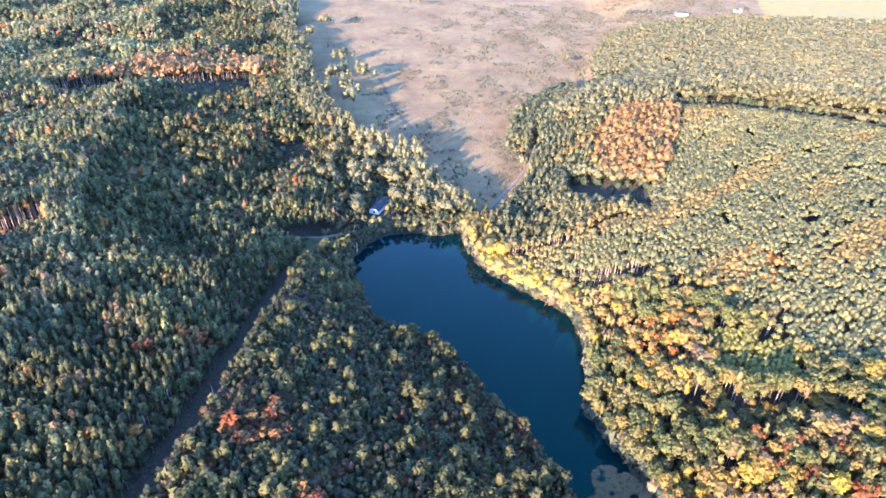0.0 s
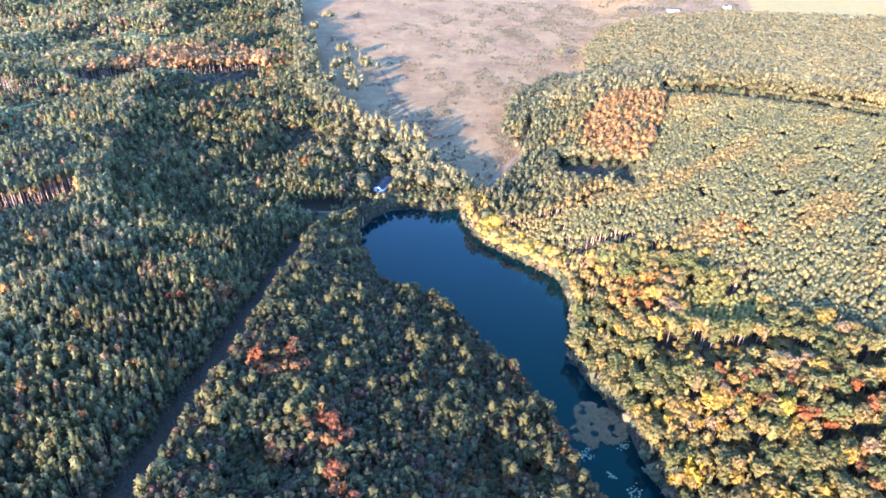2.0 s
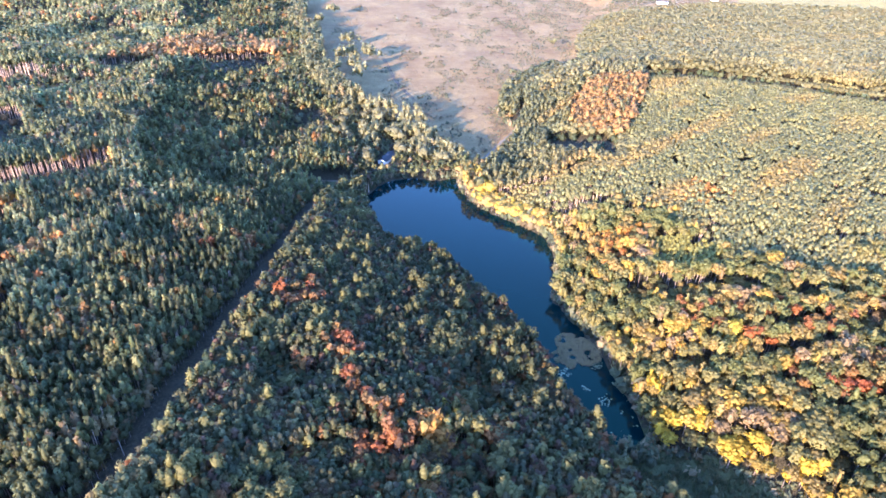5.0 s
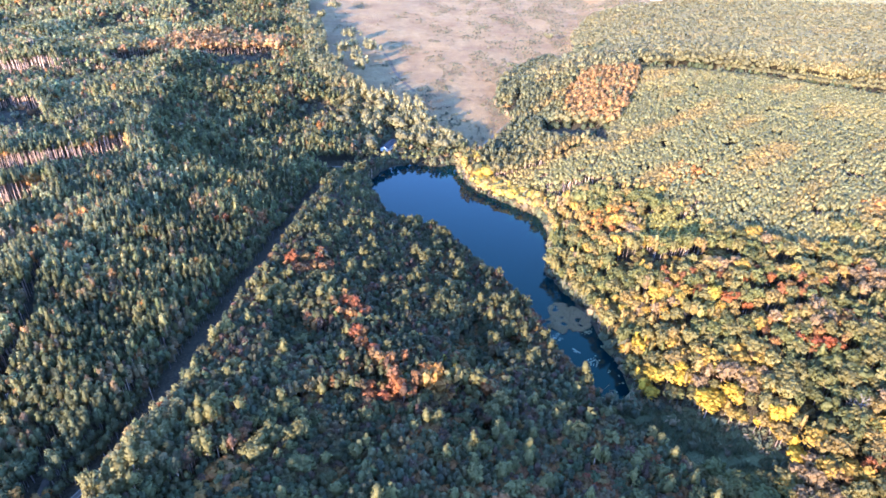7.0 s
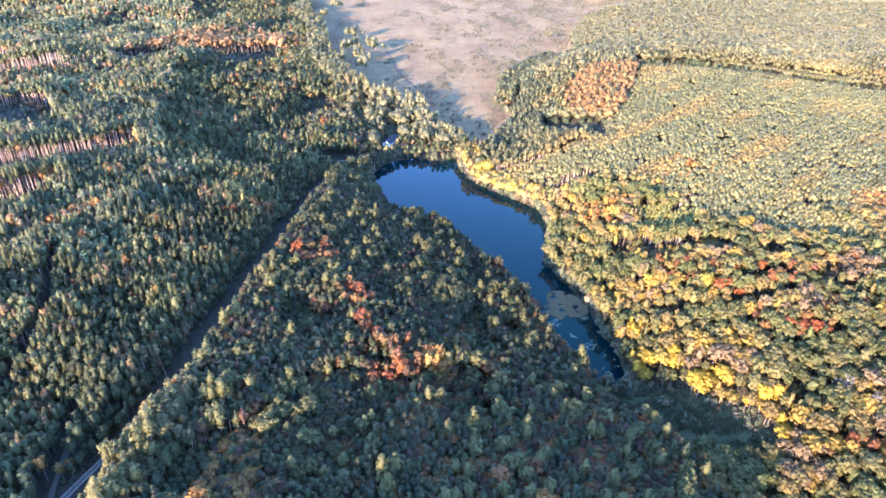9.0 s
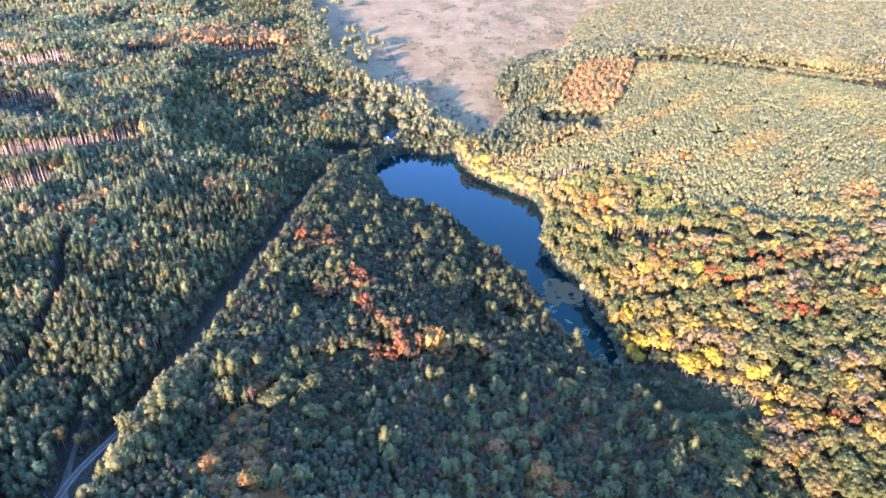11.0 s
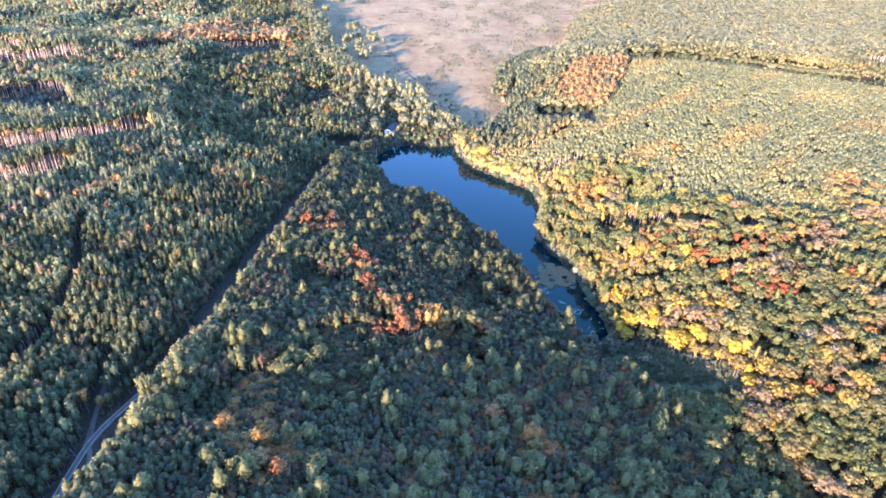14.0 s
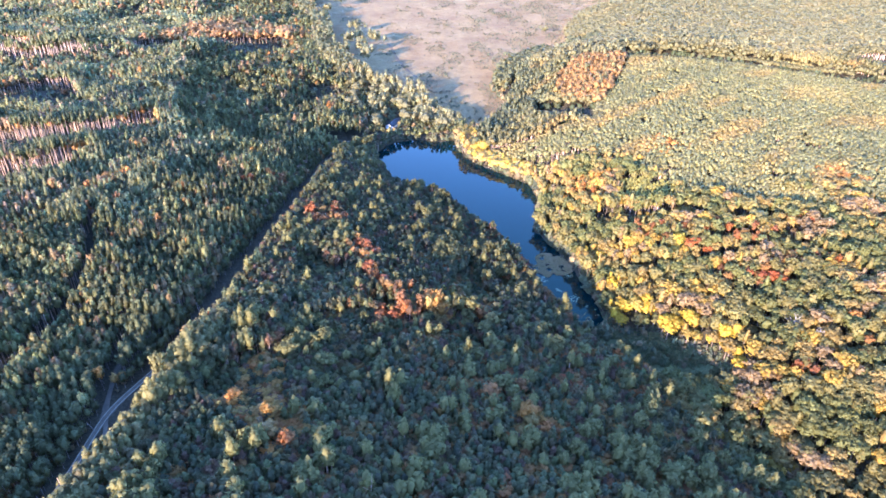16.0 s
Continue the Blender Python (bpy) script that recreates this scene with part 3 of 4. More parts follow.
def plant(x, y, seed):
    """Kind, colour, height and width factors for trees at these places."""
    r = np.random.default_rng(seed)
    n = len(x)
    kind = np.empty(n, object)
    u = r.uniform(size=n)
    d = axis_off(x, y)
    patch, patch2 = wave(x, y, 40, 11), wave(x, y, 22, 12)
    ride_side = x - np.interp(y, [p[1] for p in RIDE], [p[0] for p in RIDE])
    shore = out_of(LAKE_LINE, x, y)
    west = west_bank(x, y)
    east = ~west
    # west of the ride: pines and birches; between ride and lake: birches, oaks
    kind[:] = "pine"
    mid = west & (ride_side > 0) & (y < 320)
    kind[mid] = np.where(u[mid] < 0.46 + 0.2 * patch[mid], "birch", np.where(u[mid] < 0.55, "oak", np.where(u[mid] < np.where(x[mid] > -5, 0.78, 0.92), "pine", "maple")))
    # more pale birches on the far slope, standing in for haze
    far_w = west & ~mid
    kind[far_w] = np.where(u[far_w] < np.where((y[far_w] > 330) & (x[far_w] < -120), 0.38, 0.62) + 0.3 * patch[far_w], "pine", np.where(u[far_w] < 0.965, "birch", "maple"))
    near_e = east & broad_wood(x, y)
    kind[near_e] = np.where(u[near_e] < 0.62, "oak", np.where(u[near_e] < 0.90, "birch", "maple"))
    band = east & (shore < 15) & (y > 100)
    kind[band] = np.where(u[band] < 0.6, "birch", "oak")
    far_e = east & ~near_e & ~band
    kind[far_e] = np.where(u[far_e] < 0.93 - 0.2 * np.clip(patch[far_e], 0, 1), "pine", np.where(u[far_e] < 0.996, "birch", "maple"))
    rim = east & (clearing_off(x, y) < 7) & (out_of(CLEARINGS[7], x, y) > 8)
    kind[rim] = "maple"
    verge = west & (out_of(MEADOW, x, y) < 24) & (y > 350)
    kind[verge] = "birch"
    big = west & (y > 345) & (d > -105) & (u < 0.05 + 0.16 * wave(x, y, 18, 29))
    kind[big] = "oak"
    kind[west & (clearing_off(x, y) < 12) & (x < -150) & (u < 0.9)] = "pine"
    tint = np.zeros((n, 3))
    for k, options in TINTS.items():
        s = kind == k
        tint[s] = np.array(options)[r.integers(0, len(options), s.sum())]
    # autumn colour
    yellow = in_disc(x, y, YELLOW_SPOTS) & (r.uniform(size=n) < 0.75)
    yellow |= band & (r.uniform(size=n) < 0.78)
    yellow |= near_e & (r.uniform(size=n) < 0.2)
    tint[yellow & (kind != "pine")] = np.array([(0.42, 0.29, 0.045), (0.36, 0.255, 0.06), (0.31, 0.22, 0.07)])[r.integers(0, 3, n)][yellow & (kind != "pine")]
    red = in_disc(x, y, RED_SPOTS) & (r.uniform(size=n) < np.where(east, 0.5, 0.34))
    orange = (in_disc(x, y, ORANGE_SPOTS) & (r.uniform(size=n) < 0.65)) | (inside(ORANGE_WOOD, x, y) & (r.uniform(size=n) < 0.94)) | (inside(ORANGE_STRIP, x, y) & (r.uniform(size=n) < 0.9))
    kind[red | orange] = "maple"
    tint[red] = np.array([(0.27, 0.095, 0.034), (0.21, 0.095, 0.040), (0.235, 0.125, 0.045)])[r.integers(0, 3, n)][red]
    tint[orange] = np.array([(0.35, 0.18, 0.046), (0.31, 0.15, 0.044), (0.29, 0.185, 0.06)])[r.integers(0, 3, n)][orange]
    faded = orange & (inside(ORANGE_WOOD, x, y) | inside(ORANGE_STRIP, x, y))
    tint[faded] = tint[faded] * 0.35 + 0.65 * np.array([0.245, 0.152, 0.062])
    brown = west & ~mid & ~red & ~orange & (wave(x, y, 26, 93) + 0.5 * wave(x, y, 9, 94) > 0.55) & (r.uniform(size=n) < 0.4)
    tint[brown] = np.array([0.205, 0.142, 0.068]) * r.lognormal(0, 0.15, (brown.sum(), 1))
    kind[brown & (kind == "pine")] = "birch"
    plantation = far_e & ~orange & ~red
    tint[plantation] = tint[plantation] * 0.4 + 0.6 * np.array([0.205, 0.186, 0.076])
    tint[plantation] *= np.array([1.0, 1.0, 1.06])
    rusty = np.clip(wave(x, y, 30, 28) - 0.35, 0, 0.7)[:, None] * plantation[:, None]
    tint = tint * (1 - rusty) + rusty * np.array([0.27, 0.18, 0.06])
    gold = np.clip(wave(x, y, 55, 21) - 0.25, 0, 1)[:, None] * (east & ~red & ~orange)[:, None]
    tint = tint * (1 - 0.6 * gold) + 0.6 * gold * np.array([0.275, 0.22, 0.08])
    tint *= r.lognormal(0, 0.11, (n, 1)) * np.exp(np.where(mid | near_e, 1.0, np.where(west, 0.5, 0.2))[:, None] * np.array([0.07, 0.06, 0.06]) * r.normal(size=(n, 3)))
    tall = r.normal(1, 0.12, n) + 0.06 * patch2 + np.where(west, 0.13, 0.04) * wave(x, y, 24, 26) + np.where(west, 0.06, 0.0) * wave(x, y, 9, 27)
    wide = r.normal(1, 0.12, n)
    bank = near_e | band
    wide[bank] *= np.where(y[bank] < 105, 1.22, 0.98) * r.lognormal(0, 0.2, bank.sum())
    wide[west & (y < -62)] *= 1.55
    young = young_wood(x, y)
    tall[young] = 0.62 * r.normal(1, 0.055, young.sum())
    wide[young] *= 1.3
    tint[young] *= np.array([1.2, 1.24, 1.2])
    wide[(y > 330) & west] *= 1.28
    wide[far_e & ~young] *= np.where(y[far_e & ~young] > 460, 1.7, 1.4)
    even = far_e & (y > 540)
    tall[even] = 0.9 * r.normal(1, 0.06, even.sum())
    tall[mid] = 1 + 0.32 * (tall[mid] - 1)
    emergent = mid & (r.uniform(size=n) < np.where(wave(x, y, 8, 35) + 0.5 * wave(x, y, 30, 36) > np.where(y > 120, 0.62, np.where(y < 50, 0.95, 1.15)), 0.55, 0.02) + np.where(x > 8, 0.04, 0))
    tall[emergent] *= np.where(y < 50, 1.12, 1.0)[emergent] * r.uniform(1.12, 1.3, emergent.sum())
    wide[mid] *= np.where(kind[mid] == "oak", 0.8, 1.34)
    # behind the sunlit row: lower trees, their shade also put into the tint
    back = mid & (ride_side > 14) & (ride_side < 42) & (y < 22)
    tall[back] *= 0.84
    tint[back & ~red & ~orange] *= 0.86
    wide[emergent] *= 1.25
    tall[verge] *= 1.3 + 0.12 * wave(x, y, 16, 15)[verge]
    tint[verge] = tint[verge] * 0.5 + 0.5 * np.array([0.215, 0.20, 0.10])
    tint[near_e & ~red & ~orange] = tint[near_e & ~red & ~orange] * 0.78 + 0.22 * np.array([0.28, 0.18, 0.05])
    olive = near_e & ~red & ~orange & ~yellow & (wave(x, y, 17, 24) > 0.1)
    tint[olive] = tint[olive] * 0.5 + 0.5 * np.array([0.125, 0.135, 0.05])
    # each broad crown has its own autumn colour
    own = near_e & ~red & ~orange & ~(in_disc(x, y, YELLOW_SPOTS) & yellow)
    pick = np.clip(0.62 * r.uniform(size=n) + 0.19 + 0.30 * wave(x, y, 17, 92), 0, 0.999)
    shades = np.array([(0.135, 0.145, 0.052), (0.190, 0.172, 0.064), (0.265, 0.195, 0.068), (0.34, 0.235, 0.050), (0.26, 0.185, 0.100)])
    tint[own] = shades[np.searchsorted((0.34, 0.60, 0.76, 0.84), pick[own])] * r.lognormal(0, 0.12, (own.sum(), 1))
    tall[near_e] *= np.interp(broad_line(x) - y, (-20, 50), (0.8, 1.0))[near_e]
    # tint falls off southwards: browner crowns, with shadow put into the colour
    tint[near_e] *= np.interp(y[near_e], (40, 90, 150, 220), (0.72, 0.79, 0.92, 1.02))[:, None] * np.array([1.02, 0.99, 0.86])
    blaze = near_e & in_disc(x, y, YELLOW_SPOTS[1:5] + YELLOW_SPOTS[7:8]) & (r.uniform(size=n) < 0.7)
    tint[blaze] = np.array([0.40, 0.275, 0.030]) * r.lognormal(0, 0.14, (blaze.sum(), 1))
    faint = r.uniform(size=n)
    tint[mid & (faint < 0.08)] = np.array([0.155, 0.092, 0.050])
    far_p = plantation & (y > 480)
    tint[far_p] = tint[far_p] * 0.3 + 0.7 * np.array([0.20, 0.188, 0.09]) * r.lognormal(0, 0.05, (far_p.sum(), 1))
    soft = rim & ~red & ~orange & ~near_e
    tint[soft] = np.array([0.165, 0.153, 0.066]) * r.lognormal(0, 0.12, (soft.sum(), 1))
    # crowns facing the sun across a clearing, tint lowered to offset it
    tint[east & (y > 430) & (clearing_off(x, y) < 12)] *= 0.78
    thicket = far_e & (out_of(MEADOW, x, y) < 34) & (y < 640) & (wave(x, y, 24, 57) > -0.3) & ~orange
    hedge = east & (y > 870)
    tint[hedge] = np.array([0.095, 0.105, 0.062])
    tall[hedge] *= 0.7
    tint[thicket] = np.array([0.125, 0.132, 0.064]) * r.lognormal(0, 0.15, (thicket.sum(), 1))
    tall[(red | orange) & mid & (y > 55) & (r.uniform(size=n) < 0.6)] *= 1.3
    tall[in_disc(x, y, [(-6, 80, 17)]) & mid] *= 1.15
    # low stands; the shade over them is put into the tint as well
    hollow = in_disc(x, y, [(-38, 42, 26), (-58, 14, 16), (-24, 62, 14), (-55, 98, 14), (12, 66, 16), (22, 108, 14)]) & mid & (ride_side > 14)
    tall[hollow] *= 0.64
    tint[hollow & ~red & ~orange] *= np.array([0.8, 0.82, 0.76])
    # sunlit cream painted onto the crowns that rise above the rest
    tint[emergent & ~red & ~orange] = np.array([0.205, 0.190, 0.060])
    tall[inside(ORANGE_STRIP, x, y)] *= 1.38
    tall[(y > 308) & (y < 347) & (x > -64) & (x < 10)] *= 0.62
    # dark pines west of the ride, part of it their shade put into the tint
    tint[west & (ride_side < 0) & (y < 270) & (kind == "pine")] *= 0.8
    # ridge shade over the lakeward wood, put into the tint
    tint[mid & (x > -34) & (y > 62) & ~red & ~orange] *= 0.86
    # haze and sun on the open far slope, put into a paler, bluer tint
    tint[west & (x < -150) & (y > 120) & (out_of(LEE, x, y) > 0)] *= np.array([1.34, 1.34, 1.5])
    tall[west & (out_of(CLEARINGS[0], x, y + 15) < 0) & (out_of(CLEARINGS[0], x, y) > 0)] *= 0.66
    for c in CLEARINGS[:5]:
        tall[west & (out_of(c, x, y - 9) < 0) & (out_of(c, x, y) > 0)] *= 1.3
    tall[west & (out_of(CLEARINGS[1], x, y + 15) < 0) & (out_of(CLEARINGS[1], x, y) > 0)] *= 0.66
    # wood between ride and lake: its bluish shade is painted into the colour
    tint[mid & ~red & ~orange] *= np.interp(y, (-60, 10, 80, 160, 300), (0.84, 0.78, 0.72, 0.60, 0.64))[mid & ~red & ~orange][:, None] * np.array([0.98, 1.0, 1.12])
    # row beside the ride: a pale cream tint imitates sun on its crowns
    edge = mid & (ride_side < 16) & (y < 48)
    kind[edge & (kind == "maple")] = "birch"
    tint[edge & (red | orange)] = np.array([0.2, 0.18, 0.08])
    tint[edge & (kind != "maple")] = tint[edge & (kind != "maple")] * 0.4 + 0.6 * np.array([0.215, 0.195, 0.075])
    tall[edge] *= np.interp(y, (0, 25), (0.95, 1.2))[edge]
    tall[west & (ride_side < 0) & (ride_side > -34) & (y < 45)] *= 0.8
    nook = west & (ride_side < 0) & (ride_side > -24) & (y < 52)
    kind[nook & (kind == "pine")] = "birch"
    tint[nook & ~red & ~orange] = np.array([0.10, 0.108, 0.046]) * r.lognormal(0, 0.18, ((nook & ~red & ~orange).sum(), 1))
    young_edge = west & (ride_side < 0) & (ride_side > -10.5) & (y < 290)
    tall[young_edge] *= r.uniform(0.5, 0.75, young_edge.sum())
    kind[young_edge] = "birch"
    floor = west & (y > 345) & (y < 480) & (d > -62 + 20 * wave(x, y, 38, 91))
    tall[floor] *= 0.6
    # the lee of the western slope: a low canopy out of the sun, with taller crowns standing through it
    lee = west & (out_of(LEE, x, y) < 0) & ~floor & (out_of(MEADOW, x, y) > 46)
    tall[lee] *= np.where(r.uniform(size=n) < np.where(y > 520, 0.12, 0.30) + 0.2 * wave(x, y, 20, 33), 1.08, 0.7)[lee]
    tall[west & (out_of(LEE, x, y) > 0) & (out_of(LEE, x, y) < 16) & (y > 240) & (x < -160)] *= 1.14
    # patches of shade: the trees are lowered and their tint darkened
    low_shade = shade_patch_east(x, y) & east
    tall[low_shade] *= 0.42
    tint[low_shade] *= 0.75
    fringe = near_e & (out_of(WET, x, y) < 6)
    tall[fringe] *= 0.72
    plot = inside(YELLOW_PLOT, x, y)
    kind[plot], tall[plot] = "pine", 0.55
    tint[plot] = np.array([0.245, 0.225, 0.062]) * r.lognormal(0, 0.1, (plot.sum(), 1))
    tall[big] = 0.95 * r.normal(1, 0.1, big.sum())
    tint[big] = np.array([0.165, 0.155, 0.075]) * r.lognormal(0, 0.12, (big.sum(), 1))
    # hillside shade over the western valley, put into darker tints
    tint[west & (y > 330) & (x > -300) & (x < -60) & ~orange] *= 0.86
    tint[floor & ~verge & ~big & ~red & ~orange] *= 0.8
    return kind, tint, np.clip(tall, 0.42, 1.5), np.clip(wide, 0.6, 1.7)


STANDING = [(-49, 319), (-52, 323), (-46, 323), (-53, 315), (-31, 337), (-22, 338), (-13, 338), (-6, 335), (1, 338), (6, 343), (-57, 320), (-60, 313),
            (71, 571), (75, 575), (68, 577), (127, 721), (131, 724), (124, 725), (-59, 1028), (-52, 1032), (-66, 1031), (130, 586),
            (252, 942), (256, 945), (249, 950), (264, 921), (268, 924), (260, 926), (281, 887), (286, 889), (276, 888), (271, 886), (291, 890), (237, 1012), (242, 1014), (247, 1025), (232, 1020), (338, 890), (344, 893), (396, 912), (258, 935), (246, 938)]


# groups of tall trees along the meadow's western edge and behind the dam
CLUMPS = [(-165, 869), (-175, 796), (-119, 689), (-84, 633), (-116, 619), (-98, 586), (-89, 558), (-113, 565), (-81, 489), (-75, 462), (-61, 454), (-46, 451), (-33, 444), (-28, 431), (-21, 420),
          (-16, 402), (-11, 389), (-16, 374), (-22, 397), (-63, 396), (-57, 403), (-57, 380), (-2, 372), (8, 362), (-92, 640), (-108, 632)]


def all_trees():
    """Every tree of the valley: place, kind, colour, size."""
    xs, ys, far = [], [], []
    # west bank and hill; the belt below y -62 is unseen, for shade
    for x0, x1, y0, y1, gap, jit, seed in ((-420, 190, -200, -62, 4.0, 0.38, 30), (-420, 190, -62, 330, 2.6, 0.38, 31), (-560, 40, 330, 600, 3.4, 0.38, 32), (-760, 40, 600, 1010, 4.6, 0.4, 33)):
        x, y = scatter(x0, x1, y0, y1, gap, jit, seed)
        s = west_bank(x, y)
        xs.append(x[s]), ys.append(y[s])
    # east bank: broad crowns near, plantation beyond
    for x0, x1, y0, y1, gap, jit, seed, broad in ((40, 330, -100, 105, 4.6, 0.44, 34, True), (40, 330, 105, 260, 3.8, 0.44, 38, True), (-10, 460, -100, 520, 2.45, 0.3, 35, "young"), (-10, 460, 150, 460, 3.4, 0.34, 39, False), (-40, 640, 460, 700, 3.5, 0.3, 36, False), (-100, 800, 700, 1010, 4.0, 0.36, 37, False)):
        x, y = scatter(x0, x1, y0, y1, gap, jit, seed)
        near = broad_wood(x, y)
        young = young_wood(x, y)
        s = ~west_bank(x, y) & (young if broad == "young" else near if broad else ~near & ~young)
        xs.append(x[s]), ys.append(y[s])
    x, y = np.concatenate(xs), np.concatenate(ys)
    s = ~open_ground(x, y)
    x, y = x[s], y[s]
    # thin belts between clearings, and the loose wood on the valley floor
    r = np.random.default_rng(45)
    thin = (clearing_off(x, y, 1) < 10) & (x < 0) & (r.uniform(size=len(x)) < 0.62)
    loose = (y > 380) & (y < 470) & (x < 34) & (axis_off(x, y) > -95) & (wave(x, y, 12, 46) + 0.5 * wave(x, y, 5, 47) > 0.1)
    crack = young_wood(x, y) & ((np.abs(wave(x, y * 2.2, 30, 48)) < 0.10) | (np.abs(wave(x, y * 1.6, 44, 49)) < 0.05))
    crack |= (y > 540) & (x > 130) & ((np.abs(wave(x, y * 1.8, 34, 58)) < 0.08) | (np.abs(wave(x, y, 44, 59)) < 0.05))
    s = ~thin & ~loose & ~crack
    # willows on the dam, and trees standing alone on the meadow
    ax, ay = np.array(STANDING, float).T
    c = np.repeat(np.array(CLUMPS, float), 10, 0) + r.normal(size=(10 * len(CLUMPS), 2)) * (4.6, 6.0)
    clump = np.r_[np.zeros(s.sum() + len(ax), bool), np.ones(len(c), bool)]
    return np.r_[x[s], ax, c[:, 0]], np.r_[y[s], ay, c[:, 1]], clump


TX, TY, TCLUMP = all_trees()
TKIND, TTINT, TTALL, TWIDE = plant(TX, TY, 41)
TKIND[TCLUMP] = "birch"
TTALL[TCLUMP] = np.interp(TY[TCLUMP], (360, 470), (0.95, 1.3)) * rng.normal(1, 0.12, TCLUMP.sum())
TWIDE[TCLUMP] = 1.5 * rng.normal(1, 0.12, TCLUMP.sum())
TTINT[TCLUMP] = np.array([0.205, 0.19, 0.088]) * rng.lognormal(0, 0.1, (TCLUMP.sum(), 1))
TZ = terrain(TX, TY)
TTURN = rng.uniform(0, 2 * np.pi, len(TX))
VARIANTS = 8


def placed(shape, x, y, z, turn, wide, tall):
    """Copies of a shape at many places: vertices and faces."""
    v, f = shape[:2]
    c, s = np.cos(turn)[:, None], np.sin(turn)[:, None]
    px = (v[None, :, 0] * c - v[None, :, 1] * s) * wide[:, None] + x[:, None]
    py = (v[None, :, 0] * s + v[None, :, 1] * c) * wide[:, None] + y[:, None]
    pz = v[None, :, 2] * tall[:, None] + z[:, None]
    faces = f[None] + (np.arange(len(x)) * len(v))[:, None, None]
    n = None
    if len(shape) > 2:
        k = shape[2]
        n = np.stack([k[None, :, 0] * c - k[None, :, 1] * s, k[None, :, 0] * s + k[None, :, 1] * c, np.repeat(k[None, :, 2], len(x), 0)], -1).reshape(-1, 3)
    return np.stack([px, py, pz], -1).reshape(-1, 3), faces.reshape(-1, f.shape[1]), n


def joined(shapes, pick, x, y, z, turn, wide, tall, tint=None):
    vs, fs, cs, ns, n = [], [], [], [], 0
    for j, shape in enumerate(shapes):
        s = pick == j
        if not s.any():
            continue
        v, f, nrm = placed(shape, x[s], y[s], z[s], turn[s], wide[s], tall[s])
        vs.append(v), fs.append(f + n)
        n += len(v)
        if nrm is not None:
            ns.append(nrm)
        if tint is not None:
            cs.append(np.repeat(tint[s], len(shape[0]), 0))
    return np.concatenate(vs), np.concatenate(fs), np.concatenate(cs) if cs else None, np.concatenate(ns) if ns else None


LABELS = {
    "pine": ("tall pine with a bare reddish trunk and olive crown", "pine tree"),
    "birch": ("slender birch with a pale trunk and yellow-green leaves", "birch tree"),
    "oak": ("broad oak with a lobed olive and ochre autumn crown", "oak tree"),
    "maple": ("round maple in red and orange autumn leaf", "maple tree"),
}
NEAR_COUNT = 280


